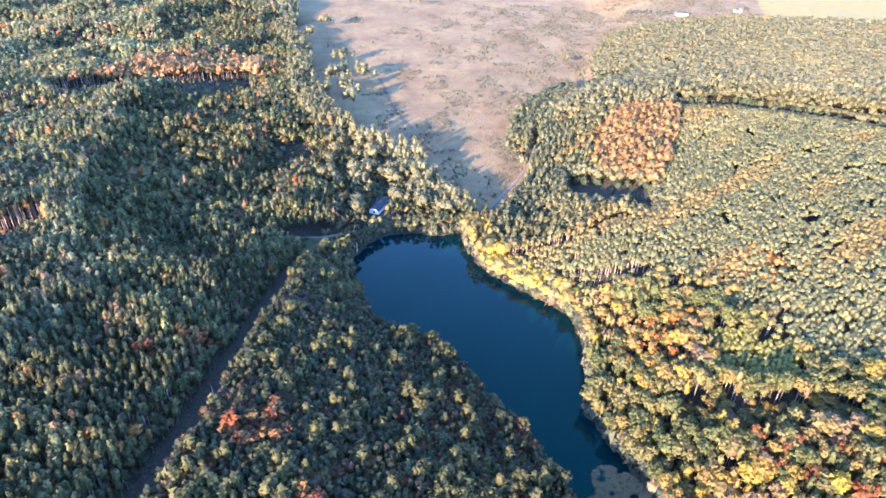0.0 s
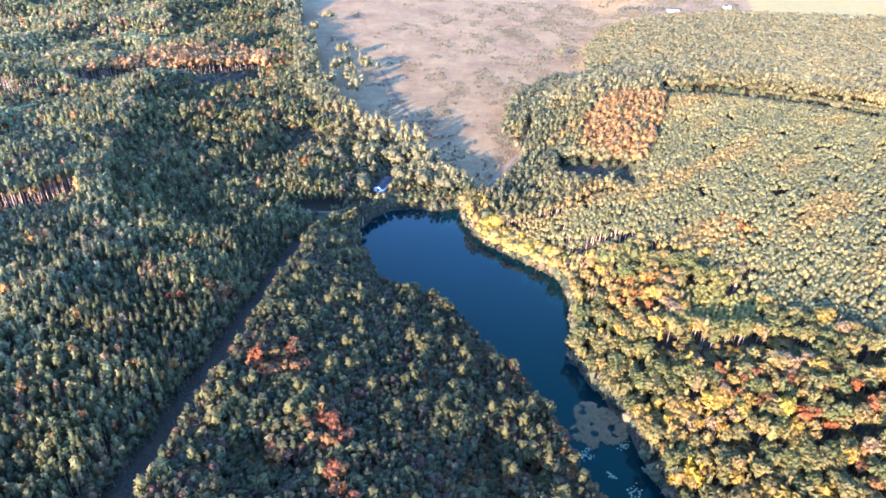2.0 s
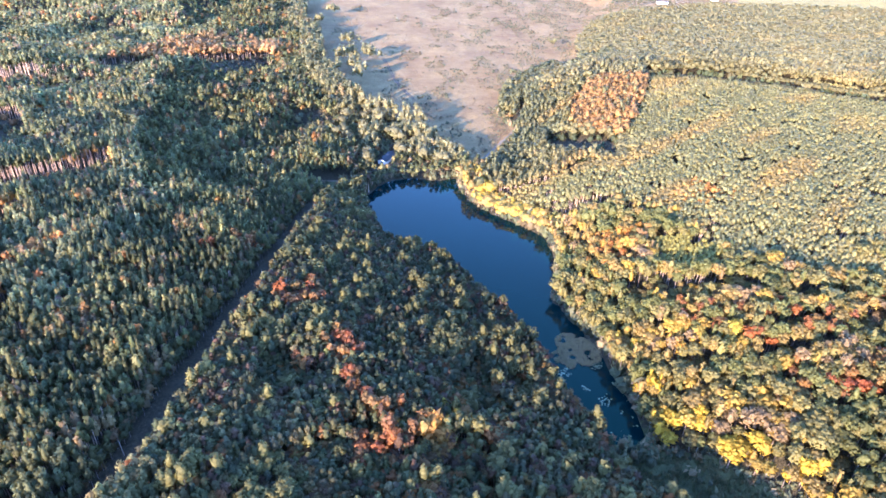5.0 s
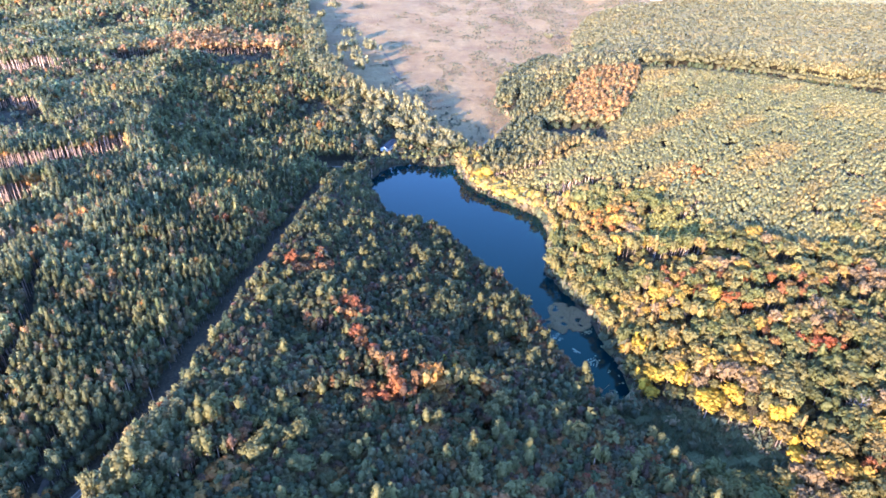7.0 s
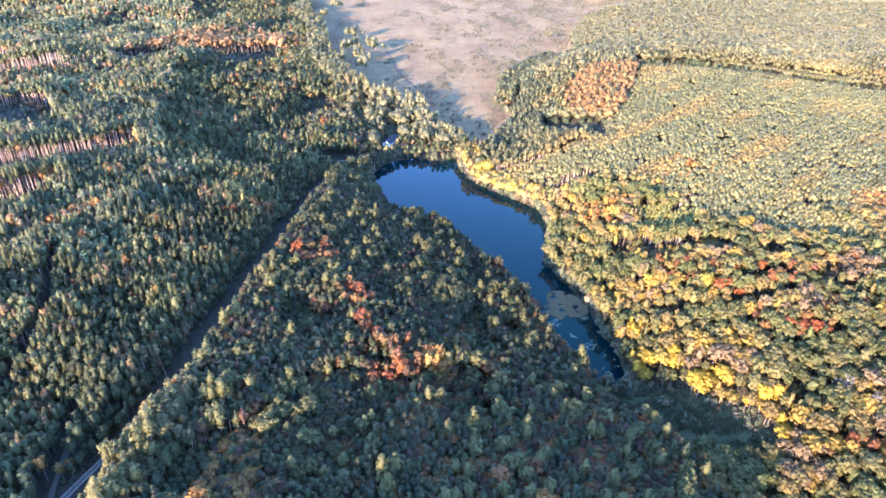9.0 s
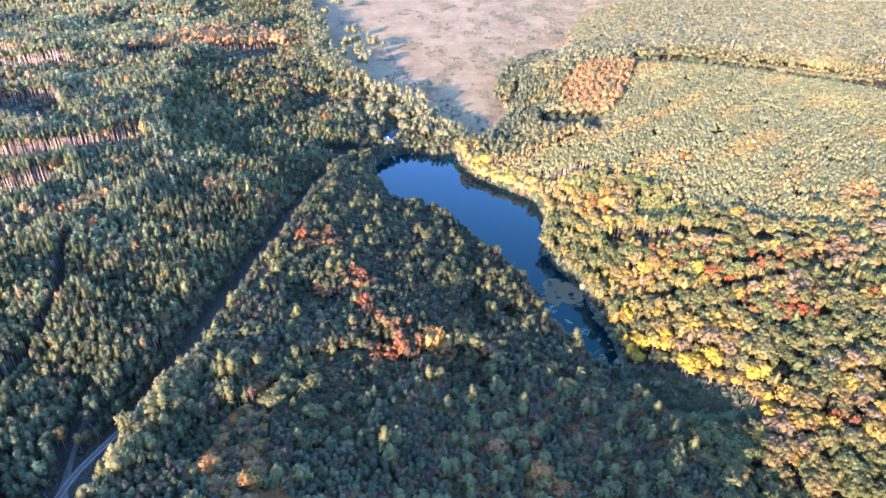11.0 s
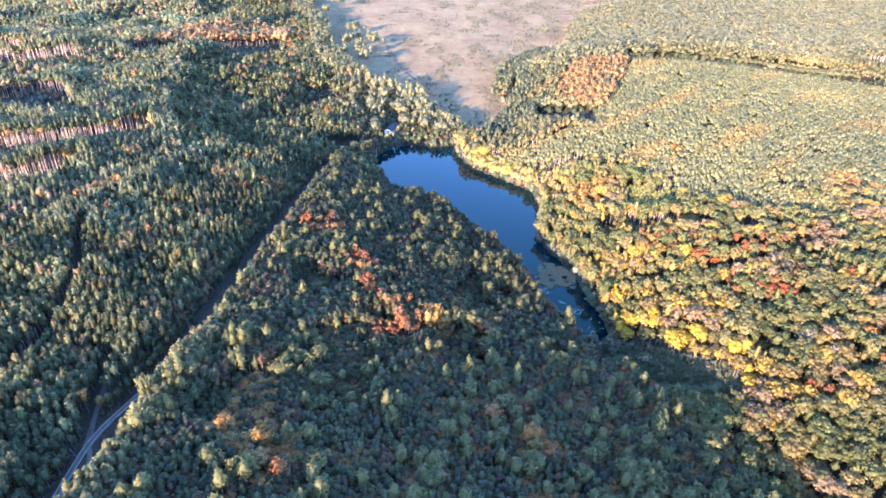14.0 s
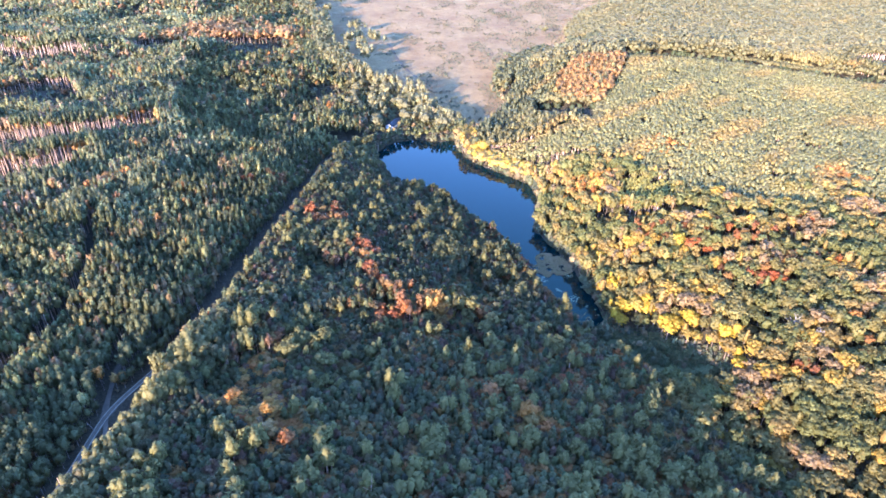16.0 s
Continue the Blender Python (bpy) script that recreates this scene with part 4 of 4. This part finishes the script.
def forests():
    order = TY + 0.15 * np.abs(TX)
    for kind in KINDS:
        here = np.where(TKIND == kind)[0]
        # single trees: the stretch of forest at the southern end of the valley
        cand = here[(TY[here] > -42) & (TX[here] > left_edge(TY[here]) + 8) & (TX[here] < right_edge(TY[here]) - 4)]
        single = cand[np.argsort(order[cand])][:NEAR_COUNT]
        rest = np.setdiff1d(here, single)
        near_shapes = [crown_shape(kind, {"oak": 250, "maple": 110}.get(kind, 84), 100 + j) for j in range(VARIANTS)]
        inner_shapes = [crown_shape(kind, {"oak": 135, "maple": 54}.get(kind, 34), 150 + j) for j in range(VARIANTS)]
        mid_shapes = [crown_shape(kind, {"oak": 44, "maple": 24}.get(kind, 16), 200 + j, False) for j in range(VARIANTS)]
        far_shapes = [crown_shape(kind, 9 if kind != "oak" else 16, 300 + j, False) for j in range(VARIANTS)]
        protos = []
        for j in range(VARIANTS):
            root = new(kind + "_tree")
            v, f = trunk_shape(kind, 6, j)
            tr = new("trunk", mesh_from("trunk", v, f, KINDS[kind]["bark"], True))
            cr = new("crown", mesh_from("crown", near_shapes[j][0], near_shapes[j][1], M_SPRAY, True, near_shapes[j][2]))
            tr.parent = cr.parent = root
            tagged(root, *LABELS[kind], group=kind + " trees at the southern end of the valley")
            protos.append(root)
        used = set()
        for i in single:
            j = int(i) % VARIANTS
            m = Matrix.LocRotScale((TX[i], TY[i], TZ[i]), Euler((0, 0, TTURN[i])), None)
            ob = protos[j]
            if j in used:
                ob = copy_thing(protos[j], m)
            used.add(j)
            ob.matrix_basis = Matrix.LocRotScale((TX[i], TY[i], TZ[i]), Euler((0, 0, TTURN[i])), (TWIDE[i], TWIDE[i], TTALL[i]))
            for c in ob.children:
                if c.name.startswith("crown"):
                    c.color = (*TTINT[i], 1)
        # the rest of the wood
        root = new(kind + "_wood")
        tagged(root, "dense autumn woodland of many " + kind + " trees on the slopes", "woodland", kind="stuff")
        dist = np.where(TY[rest] < -62, 400, TY[rest] + 0.25 * np.abs(TX[rest]))
        for name, sel, shapes in (("near_crowns", dist < 75, near_shapes), ("inner_crowns", (dist >= 75) & (dist < 270), inner_shapes), ("middle_crowns", (dist >= 270) & (dist < 560), mid_shapes), ("far_crowns", dist >= 560, far_shapes)):
            s = rest[sel]
            if not len(s):
                continue
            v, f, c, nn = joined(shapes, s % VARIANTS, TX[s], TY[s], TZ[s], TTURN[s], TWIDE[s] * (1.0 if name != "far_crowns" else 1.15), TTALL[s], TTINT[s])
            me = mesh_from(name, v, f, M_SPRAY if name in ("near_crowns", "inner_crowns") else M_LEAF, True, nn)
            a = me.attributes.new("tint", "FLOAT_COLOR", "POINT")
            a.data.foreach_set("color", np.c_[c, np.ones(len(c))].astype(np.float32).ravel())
            ob = new(name, me)
            ob.parent, ob.color = root, (0, 0, 0, 1)
            tagged(ob, kind="stuff")
        edge = np.min([np.abs(out_of(c, TX[rest], TY[rest])) for c in CLEARINGS], 0) < 14
        s = rest[(dist < 330) | (edge & (dist < 760) & (TY[rest] > -62) & ((TX[rest] < 0) | (out_of(CLEARINGS[7], TX[rest], TY[rest]) < 10)))]
        if len(s):
            v, f, _, nn = joined([trunk_shape(kind, 3, j) for j in range(3)], s % 3, TX[s], TY[s], TZ[s], TTURN[s], TWIDE[s], TTALL[s])
            ob = new("trunks", mesh_from("trunks", v, f, KINDS[kind]["bark"], True))
            ob.parent = root
            tagged(ob, kind="stuff")


forests()


# ---------------------------------------------------------------- shrubs, reeds, sedge
def shrub_shape(seed, tufts=16):
    r = np.random.default_rng(seed)
    core, tri = (ICO_V, ICO_F) if tufts > 8 else (OCT_V, OCT_F)
    v = [core * (0.75, 0.75, 0.62) * (1 + 0.2 * r.normal(size=(len(core), 1))) + (0, 0, 0.5)]
    a, u = r.uniform(0, 6.28, tufts), r.uniform(0.1, 1, tufts)
    pr = np.sqrt(np.clip(1 - u * u, 0.05, 1))
    c = np.stack([np.cos(a) * pr, np.sin(a) * pr, 0.3 + u], 1)
    q = c[:, None] + r.normal(size=(tufts, 3, 3)) * 0.34
    v.append(q.reshape(-1, 3))
    return np.concatenate(v), np.concatenate([tri, np.arange(3 * tufts).reshape(-1, 3) + len(core)])


def shrubs():
    r = np.random.default_rng(51)
    x, y = r.uniform(-160, 420, 80000), r.uniform(350, 1080, 80000)
    f = wave(x, y, 34, 52) + 0.6 * wave(x, y, 13, 53) + 0.75 * np.clip((x - np.interp(y, (350, 1080), (-20, 60))) / 120, -1, 1)
    s = (out_of(MEADOW, x, y) < -2) & (r.uniform(size=len(x)) < np.clip(f - 0.05, 0.03, 0.75)) & (off_line(DAM_PATH, x, y) > 3)
    x, y = x[s], y[s]
    size = np.clip(r.lognormal(-0.45, 0.42, len(x)), 0.2, 1.8)
    tint = np.array([(0.11, 0.115, 0.06), (0.14, 0.125, 0.07), (0.09, 0.10, 0.055), (0.15, 0.115, 0.07)])[r.integers(0, 4, len(x))] * r.lognormal(0, 0.2, (len(x), 1))
    v, f, c, nn = joined([shrub_shape(j, 5) for j in range(6)], np.arange(len(x)) % 6, x, y, terrain(x, y), r.uniform(0, 6.28, len(x)), size, size * 1.1, tint)
    me = mesh_from("heath_shrubs", v, f, M_LEAF)
    a = me.attributes.new("tint", "FLOAT_COLOR", "POINT")
    a.data.foreach_set("color", np.c_[c, np.ones(len(c))].astype(np.float32).ravel())
    ob = new("heath_shrubs", me)
    ob.color = (0, 0, 0, 1)
    tagged(ob, "low olive and brown shrubs scattered over the dry meadow", "shrubs", kind="stuff")


shrubs()


def undergrowth():
    """Bushes along the ride, the banks, the marsh and the clearings."""
    r = np.random.default_rng(71)
    x, y = r.uniform(-420, 420, 120000), r.uniform(-60, 620, 120000)
    s = (x > left_edge(y) - 5) & (x < right_edge(y) + 5)
    x, y = x[s], y[s]
    ride = off_line(RIDE, x, y)
    half = np.interp(y, (0, 70, 120), (8.2, 7.8, 6.8))
    shore, wet, mead = out_of(LAKE_LINE, x, y), out_of(WET, x, y), out_of(MEADOW, x, y)
    cl = np.min([out_of(c, x, y) for c in CLEARINGS], 0)
    s = (np.abs(ride - half - 2.0) < 2.4) | ((shore > 0.6) & (shore < np.where(x > 40, 9, 5))) | (np.abs(wet - 1) < 4) | (np.abs(mead) < 3) | ((np.abs(cl) < 3) & (r.uniform(size=len(x)) < np.where(x > 0, 0.3, 0.2))) | ((cl < 0) & (r.uniform(size=len(x)) < np.where(x < 0, 0.10, 0.04))) | ((wet < 0) & (r.uniform(size=len(x)) < 0.05)) | ((y > 360) & (x < 30) & (axis_off(x, y) > -95) & (mead > 2) & (r.uniform(size=len(x)) < 0.3))
    s &= (shore > 0.6) & (off_line(ROAD, x, y) > 2.6) & (off_line(SPUR, x, y) > 2.2) & (off_line(DAM_PATH, x, y) > 2) & (r.uniform(size=len(x)) < 0.8)
    x, y = x[s], y[s]
    size = np.clip(r.lognormal(0.45, 0.35, len(x)), 0.6, 2.6)
    tint = np.array([(0.10, 0.115, 0.06), (0.14, 0.14, 0.07), (0.19, 0.15, 0.08), (0.085, 0.10, 0.06)])[r.integers(0, 4, len(x))] * r.lognormal(0, 0.2, (len(x), 1))
    rust = (clearing_off(x, y) < 0) & (x < 0) & (r.uniform(size=len(x)) < 0.18)
    tint[rust] = np.array([0.27, 0.15, 0.065]) * r.lognormal(0, 0.2, (rust.sum(), 1))
    size[off_line(RIDE, x, y) < 13] *= 0.9
    size[(x < -108) & (y < 60)] *= 0.6
    size[(x > 40) & (out_of(LAKE_LINE, x, y) < 9)] *= 1.4
    size[np.abs(out_of(WET, x, y)) < 7] *= 0.7
    tint[(x > 60) & (clearing_off(x, y) < 3)] *= np.array([0.62, 0.7, 0.6])
    size[(x > 60) & (np.abs(clearing_off(x, y)) < 3)] *= 1.3
    v, f, c, nn = joined([shrub_shape(80 + j, 11) for j in range(6)], np.arange(len(x)) % 6, x, y, terrain(x, y), r.uniform(0, 6.28, len(x)), size, size * 1.5, tint)
    tinted("bushes", v, f, c, "bushy green and brown undergrowth along rides, banks and clearings", "bushes")


def tinted(name, v, f, c, label, category):
    me = mesh_from(name, v, f, M_LEAF)
    a = me.attributes.new("tint", "FLOAT_COLOR", "POINT")
    a.data.foreach_set("color", np.c_[c, np.ones(len(c))].astype(np.float32).ravel())
    ob = new(name, me)
    ob.color = (0, 0, 0, 1)
    return tagged(ob, label, category, kind="stuff")


def blades(seed, n=14, h=1.0, spread=0.5):
    """A tuft of narrow blades."""
    r = np.random.default_rng(seed)
    a = r.uniform(0, 6.28, n)
    foot = np.stack([np.cos(a), np.sin(a), 0 * a], 1) * (r.uniform(0, spread, n))[:, None]
    side = np.stack([-np.sin(a), np.cos(a), 0 * a], 1) * 0.12
    tip = foot + np.stack([np.cos(a) * 0.3, np.sin(a) * 0.3, r.uniform(0.6, 1.1, n)], 1) * h
    return np.stack([foot - side, foot + side, tip], 1).reshape(-1, 3), np.arange(3 * n).reshape(-1, 3)


REED_BED = [(55, 147), (62, 163), (70, 160), (80, 150), (76, 143), (69, 139), (57, 140)]


def marsh():
    """Sedge in the wet hollow, the reed bed in the shallows, and floating leaves."""
    r = np.random.default_rng(61)
    x, y = r.uniform(60, 140, 9000), r.uniform(40, 118, 9000)
    s = inside(WET, x, y) & (out_of(LAKE_LINE, x, y) > 0.5) & (wave(x, y, 7, 62) > -0.5)
    x, y = x[s], y[s]
    size = r.lognormal(0, 0.3, len(x))
    tint = np.array([(0.10, 0.12, 0.05), (0.15, 0.14, 0.07), (0.08, 0.10, 0.05)])[r.integers(0, 3, len(x))]
    v, f, c, nn = joined([blades(j, 14, 1.0) for j in range(5)], np.arange(len(x)) % 5, x, y, terrain(x, y), r.uniform(0, 6.28, len(x)), size, size, tint)
    tinted("sedge_tufts", v, f, c, "green and straw sedge tufts in the wet hollow below the lake", "sedge")
    x, y = r.uniform(50, 84, 6500), r.uniform(136, 166, 6500)
    s = inside(REED_BED, x + 1.5 * wave(x, y, 6, 63), y + 1.5 * wave(x, y, 5, 64)) & (wave(x, y, 4, 65) > -0.75)
    x, y = x[s], y[s]
    tint = np.array([(0.34, 0.275, 0.15), (0.29, 0.24, 0.12), (0.38, 0.31, 0.18)])[r.integers(0, 3, len(x))]
    one = np.ones(len(x))
    v, f, c, nn = joined([blades(20 + j, 16, 0.8, 0.7) for j in range(5)], np.arange(len(x)) % 5, x, y, 0 * x - 0.15, r.uniform(0, 6.28, len(x)), one, one * 0.8, tint)
    tinted("reeds", v, f, c, "matted straw-coloured reeds standing in the lake's shallow end", "reeds")
    # floating leaves: small discs
    x, y = r.uniform(54, 90, 1700), r.uniform(94, 142, 1700)
    s = (out_of(LAKE_LINE, x, y) < -1.0) & (wave(x, y, 8, 66) + 0.5 * wave(x, y, 3, 67) > 0.85)
    x, y = x[s], y[s]
    a = np.arange(7) * 2 * np.pi / 7
    disc = np.c_[np.cos(a) * 0.5, np.sin(a) * 0.5, np.zeros(7)]
    disc = (np.r_[disc, disc * (1, 1, 1) + (0, 0, 0.02)], np.array([[7, 8, 9, 10], [7, 10, 11, 12], [7, 12, 13, 13]])[:2])
    size = r.uniform(0.4, 1.0, len(x))
    v, f, _, nn = joined([disc], np.zeros(len(x), int), x, y, 0 * x + 0.02, r.uniform(0, 6.28, len(x)), size, size)
    tagged(new("lily_pads", mesh_from("lily_pads", v, f, M_LILY)), "flat olive lily pads floating in the shallow end", "water plants", kind="stuff")


marsh()
undergrowth()


# ---------------------------------------------------------------- buildings, poles, dead wood
def box(bm, lo, hi, bevel=0.0):
    m = Matrix.Translation([(a + b) / 2 for a, b in zip(lo, hi)]) @ Matrix.Diagonal([b - a for a, b in zip(lo, hi)] + [1])
    got = bmesh.ops.create_cube(bm, size=1, matrix=m)
    if bevel:
        es = {e for v in got["verts"] for e in v.link_edges}
        bmesh.ops.bevel(bm, geom=list(es), offset=bevel, segments=1, affect="EDGES")
    return bm


def ground_at(x, y):
    return float(terrain(np.array([float(x)]), np.array([float(y)]))[0])


def hut(name, x, y, turn, wide, long, eaves, ridge, label, windows):
    """A gabled hut: walls, overhanging roof slabs, door and windows."""
    root = new(name)
    root.matrix_basis = pose(x, y, ground_at(x, y) - 0.1, 0, 0, turn)
    tagged(root, label, "building")
    w, l = wide / 2, long / 2
    bm = bmesh.new()
    prof = [(-w, 0), (w, 0), (w, eaves), (0, ridge), (-w, eaves)]
    front = [bm.verts.new((px, -l, pz)) for px, pz in prof]
    back = [bm.verts.new((px, l, pz)) for px, pz in prof]
    bm.faces.new(front)
    bm.faces.new(back[::-1])
    for i in range(5):
        j = (i + 1) % 5
        bm.faces.new((front[j], front[i], back[i], back[j]))
    part("wall", bm, M_WHITE, root)
    slope = math.atan2(ridge - eaves, w)
    for sgn in (-1, 1):
        bm = bmesh.new()
        box(bm, (-0.45, -l - 0.4, 0.0), (w / math.cos(slope) + 0.05, l + 0.4, 0.14), 0.03)
        for k in range(int(long / 0.8)):
            box(bm, (-0.45, -l - 0.38 + k * 0.8, 0.14), (w / math.cos(slope), -l - 0.32 + k * 0.8, 0.19))
        bm.transform(Matrix.Translation((sgn * w, 0, eaves + 0.02)) @ Matrix.Rotation(0 if sgn < 0 else math.pi, 4, "Z") @ Matrix.Rotation(-slope, 4, "Y"))
        part("roof", bm, M_ROOF, root, "grey sheet-metal roof slope")
    for k in range(windows):
        bm = bmesh.new()
        cx = (k - (windows - 1) / 2) * wide / max(1, windows + 0.3)
        box(bm, (cx - 0.55, -l - 0.05, 1.0), (cx + 0.55, -l + 0.02, 2.3), 0.02)
        win = part("window", bm, M_DARK, root, "dark window opening")
        bm = bmesh.new()
        for lo, hi in (((-0.63, 0.92), (0.63, 1.0)), ((-0.63, 2.3), (0.63, 2.38)), ((-0.63, 1.0), (-0.55, 2.3)), ((0.55, 1.0), (0.63, 2.3)), ((-0.03, 1.0), (0.03, 2.3))):
            box(bm, (cx + lo[0], -l - 0.09, lo[1]), (cx + hi[0], -l - 0.055, hi[1]))
        part("frame", bm, M_POLE, win, "grey timber window frame")
    return root


hut("boathouse", -41.5, 361.5, -20, 6.6, 18.0, 3.0, 4.3, "low white gabled building with a grey metal roof beside the dam", 1)
hut("barn", 308, 897, 80, 7.0, 16.0, 3.0, 4.5, "distant long white barn with a pale roof at the wood's edge", 2)
hut("cottage", 390, 918, 20, 6.5, 8.0, 3.2, 5.2, "distant small white cottage at the field's edge", 1)


def pole(x, y, h, lean=2.0):
    root = new("utility_pole")
    root.matrix_basis = pose(x, y, ground_at(x, y) - 0.3, lean, -lean, 20)
    tagged(root, "thin pale weathered timber pole standing beside the forest road", "pole", "poles along the ride")
    bm = bmesh.new()
    bmesh.ops.create_cone(bm, cap_ends=True, segments=10, radius1=0.15, radius2=0.1, depth=h, matrix=Matrix.Translation((0, 0, h / 2)))
    part("post", bm, M_POLE, root)
    bm = bmesh.new()
    bmesh.ops.create_cone(bm, cap_ends=True, segments=10, radius1=0.15, radius2=0.05, depth=0.2, matrix=Matrix.Translation((0, 0, h + 0.1)))
    part("cap", bm, M_ROOF, root, "small grey metal cap")


for px, py in ((-104.5, 22), (-101.5, 60), (-91, 118), (-86, 172)):
    pole(px + 2.6, py, 8.0)


def barrier():
    """A fallen pale log barring the fork."""
    root = new("road_barrier")
    root.matrix_basis = pose(-111, -8, ground_at(-111, -8) + 0.2, 0, 0, -38)
    tagged(root, "pale timber barrier pole on two posts at the road fork", "barrier")
    bm = bmesh.new()
    bmesh.ops.create_cone(bm, cap_ends=True, segments=8, radius1=0.09, radius2=0.06, depth=4.6, matrix=Matrix.Translation((0, 0, 0.9)) @ Matrix.Rotation(math.pi / 2, 4, "Y"))
    part("bar", bm, M_POLE, root)
    for sx in (-2.2, 2.2):
        part("post", box(bmesh.new(), (sx - 0.1, -0.1, -0.4), (sx + 0.1, 0.1, 1.05), 0.02), M_POLE, root)


barrier()


def limb(bm, a, b, r0, r1, sides=6):
    d = b - a
    m = Matrix.Translation((a + b) / 2) @ d.to_track_quat("Z", "Y").to_matrix().to_4x4()
    bmesh.ops.create_cone(bm, cap_ends=True, segments=sides, radius1=r0, radius2=r1, depth=d.length, matrix=m)


def bare_tree(x, y, h, seed):
    """A dead, bare birch."""
    r = random.Random(seed)
    root = new("dead_tree")
    root.matrix_basis = pose(x, y, ground_at(x, y) - 0.2)
    tagged(root, "bare bleached dead tree standing among the oaks", "dead tree", "bare trees")
    bm = bmesh.new()
    limb(bm, Vector((0, 0, 0)), Vector((0.3, 0.1, h * 0.5)), 0.28, 0.2, 8)
    limb(bm, Vector((0.3, 0.1, h * 0.5)), Vector((0.1, 0.3, h)), 0.2, 0.06, 8)
    part("trunk", bm, M_DEAD, root)
    for k in range(16):
        z = h * r.uniform(0.35, 0.95)
        a = r.uniform(0, 6.28)
        ln = (h - z) * 0.5 + 1.6
        s = Vector((0.25, 0.15, z))
        e = s + Vector((math.cos(a) * ln * 0.7, math.sin(a) * ln * 0.7, ln * 0.75))
        bm = bmesh.new()
        limb(bm, s, e, 0.11, 0.05, 5)
        for q in range(4):
            g = s.lerp(e, r.uniform(0.35, 0.95))
            b = r.uniform(0, 6.28)
            limb(bm, g, g + Vector((math.cos(b), math.sin(b), 0.9)) * r.uniform(0.6, 1.5), 0.045, 0.02, 4)
        part("branch", bm, M_DEAD, root)


for px, py, ph, sd in ((158, 66, 16, 1), (164, 57, 14, 2)):
    bare_tree(px, py, ph, sd)
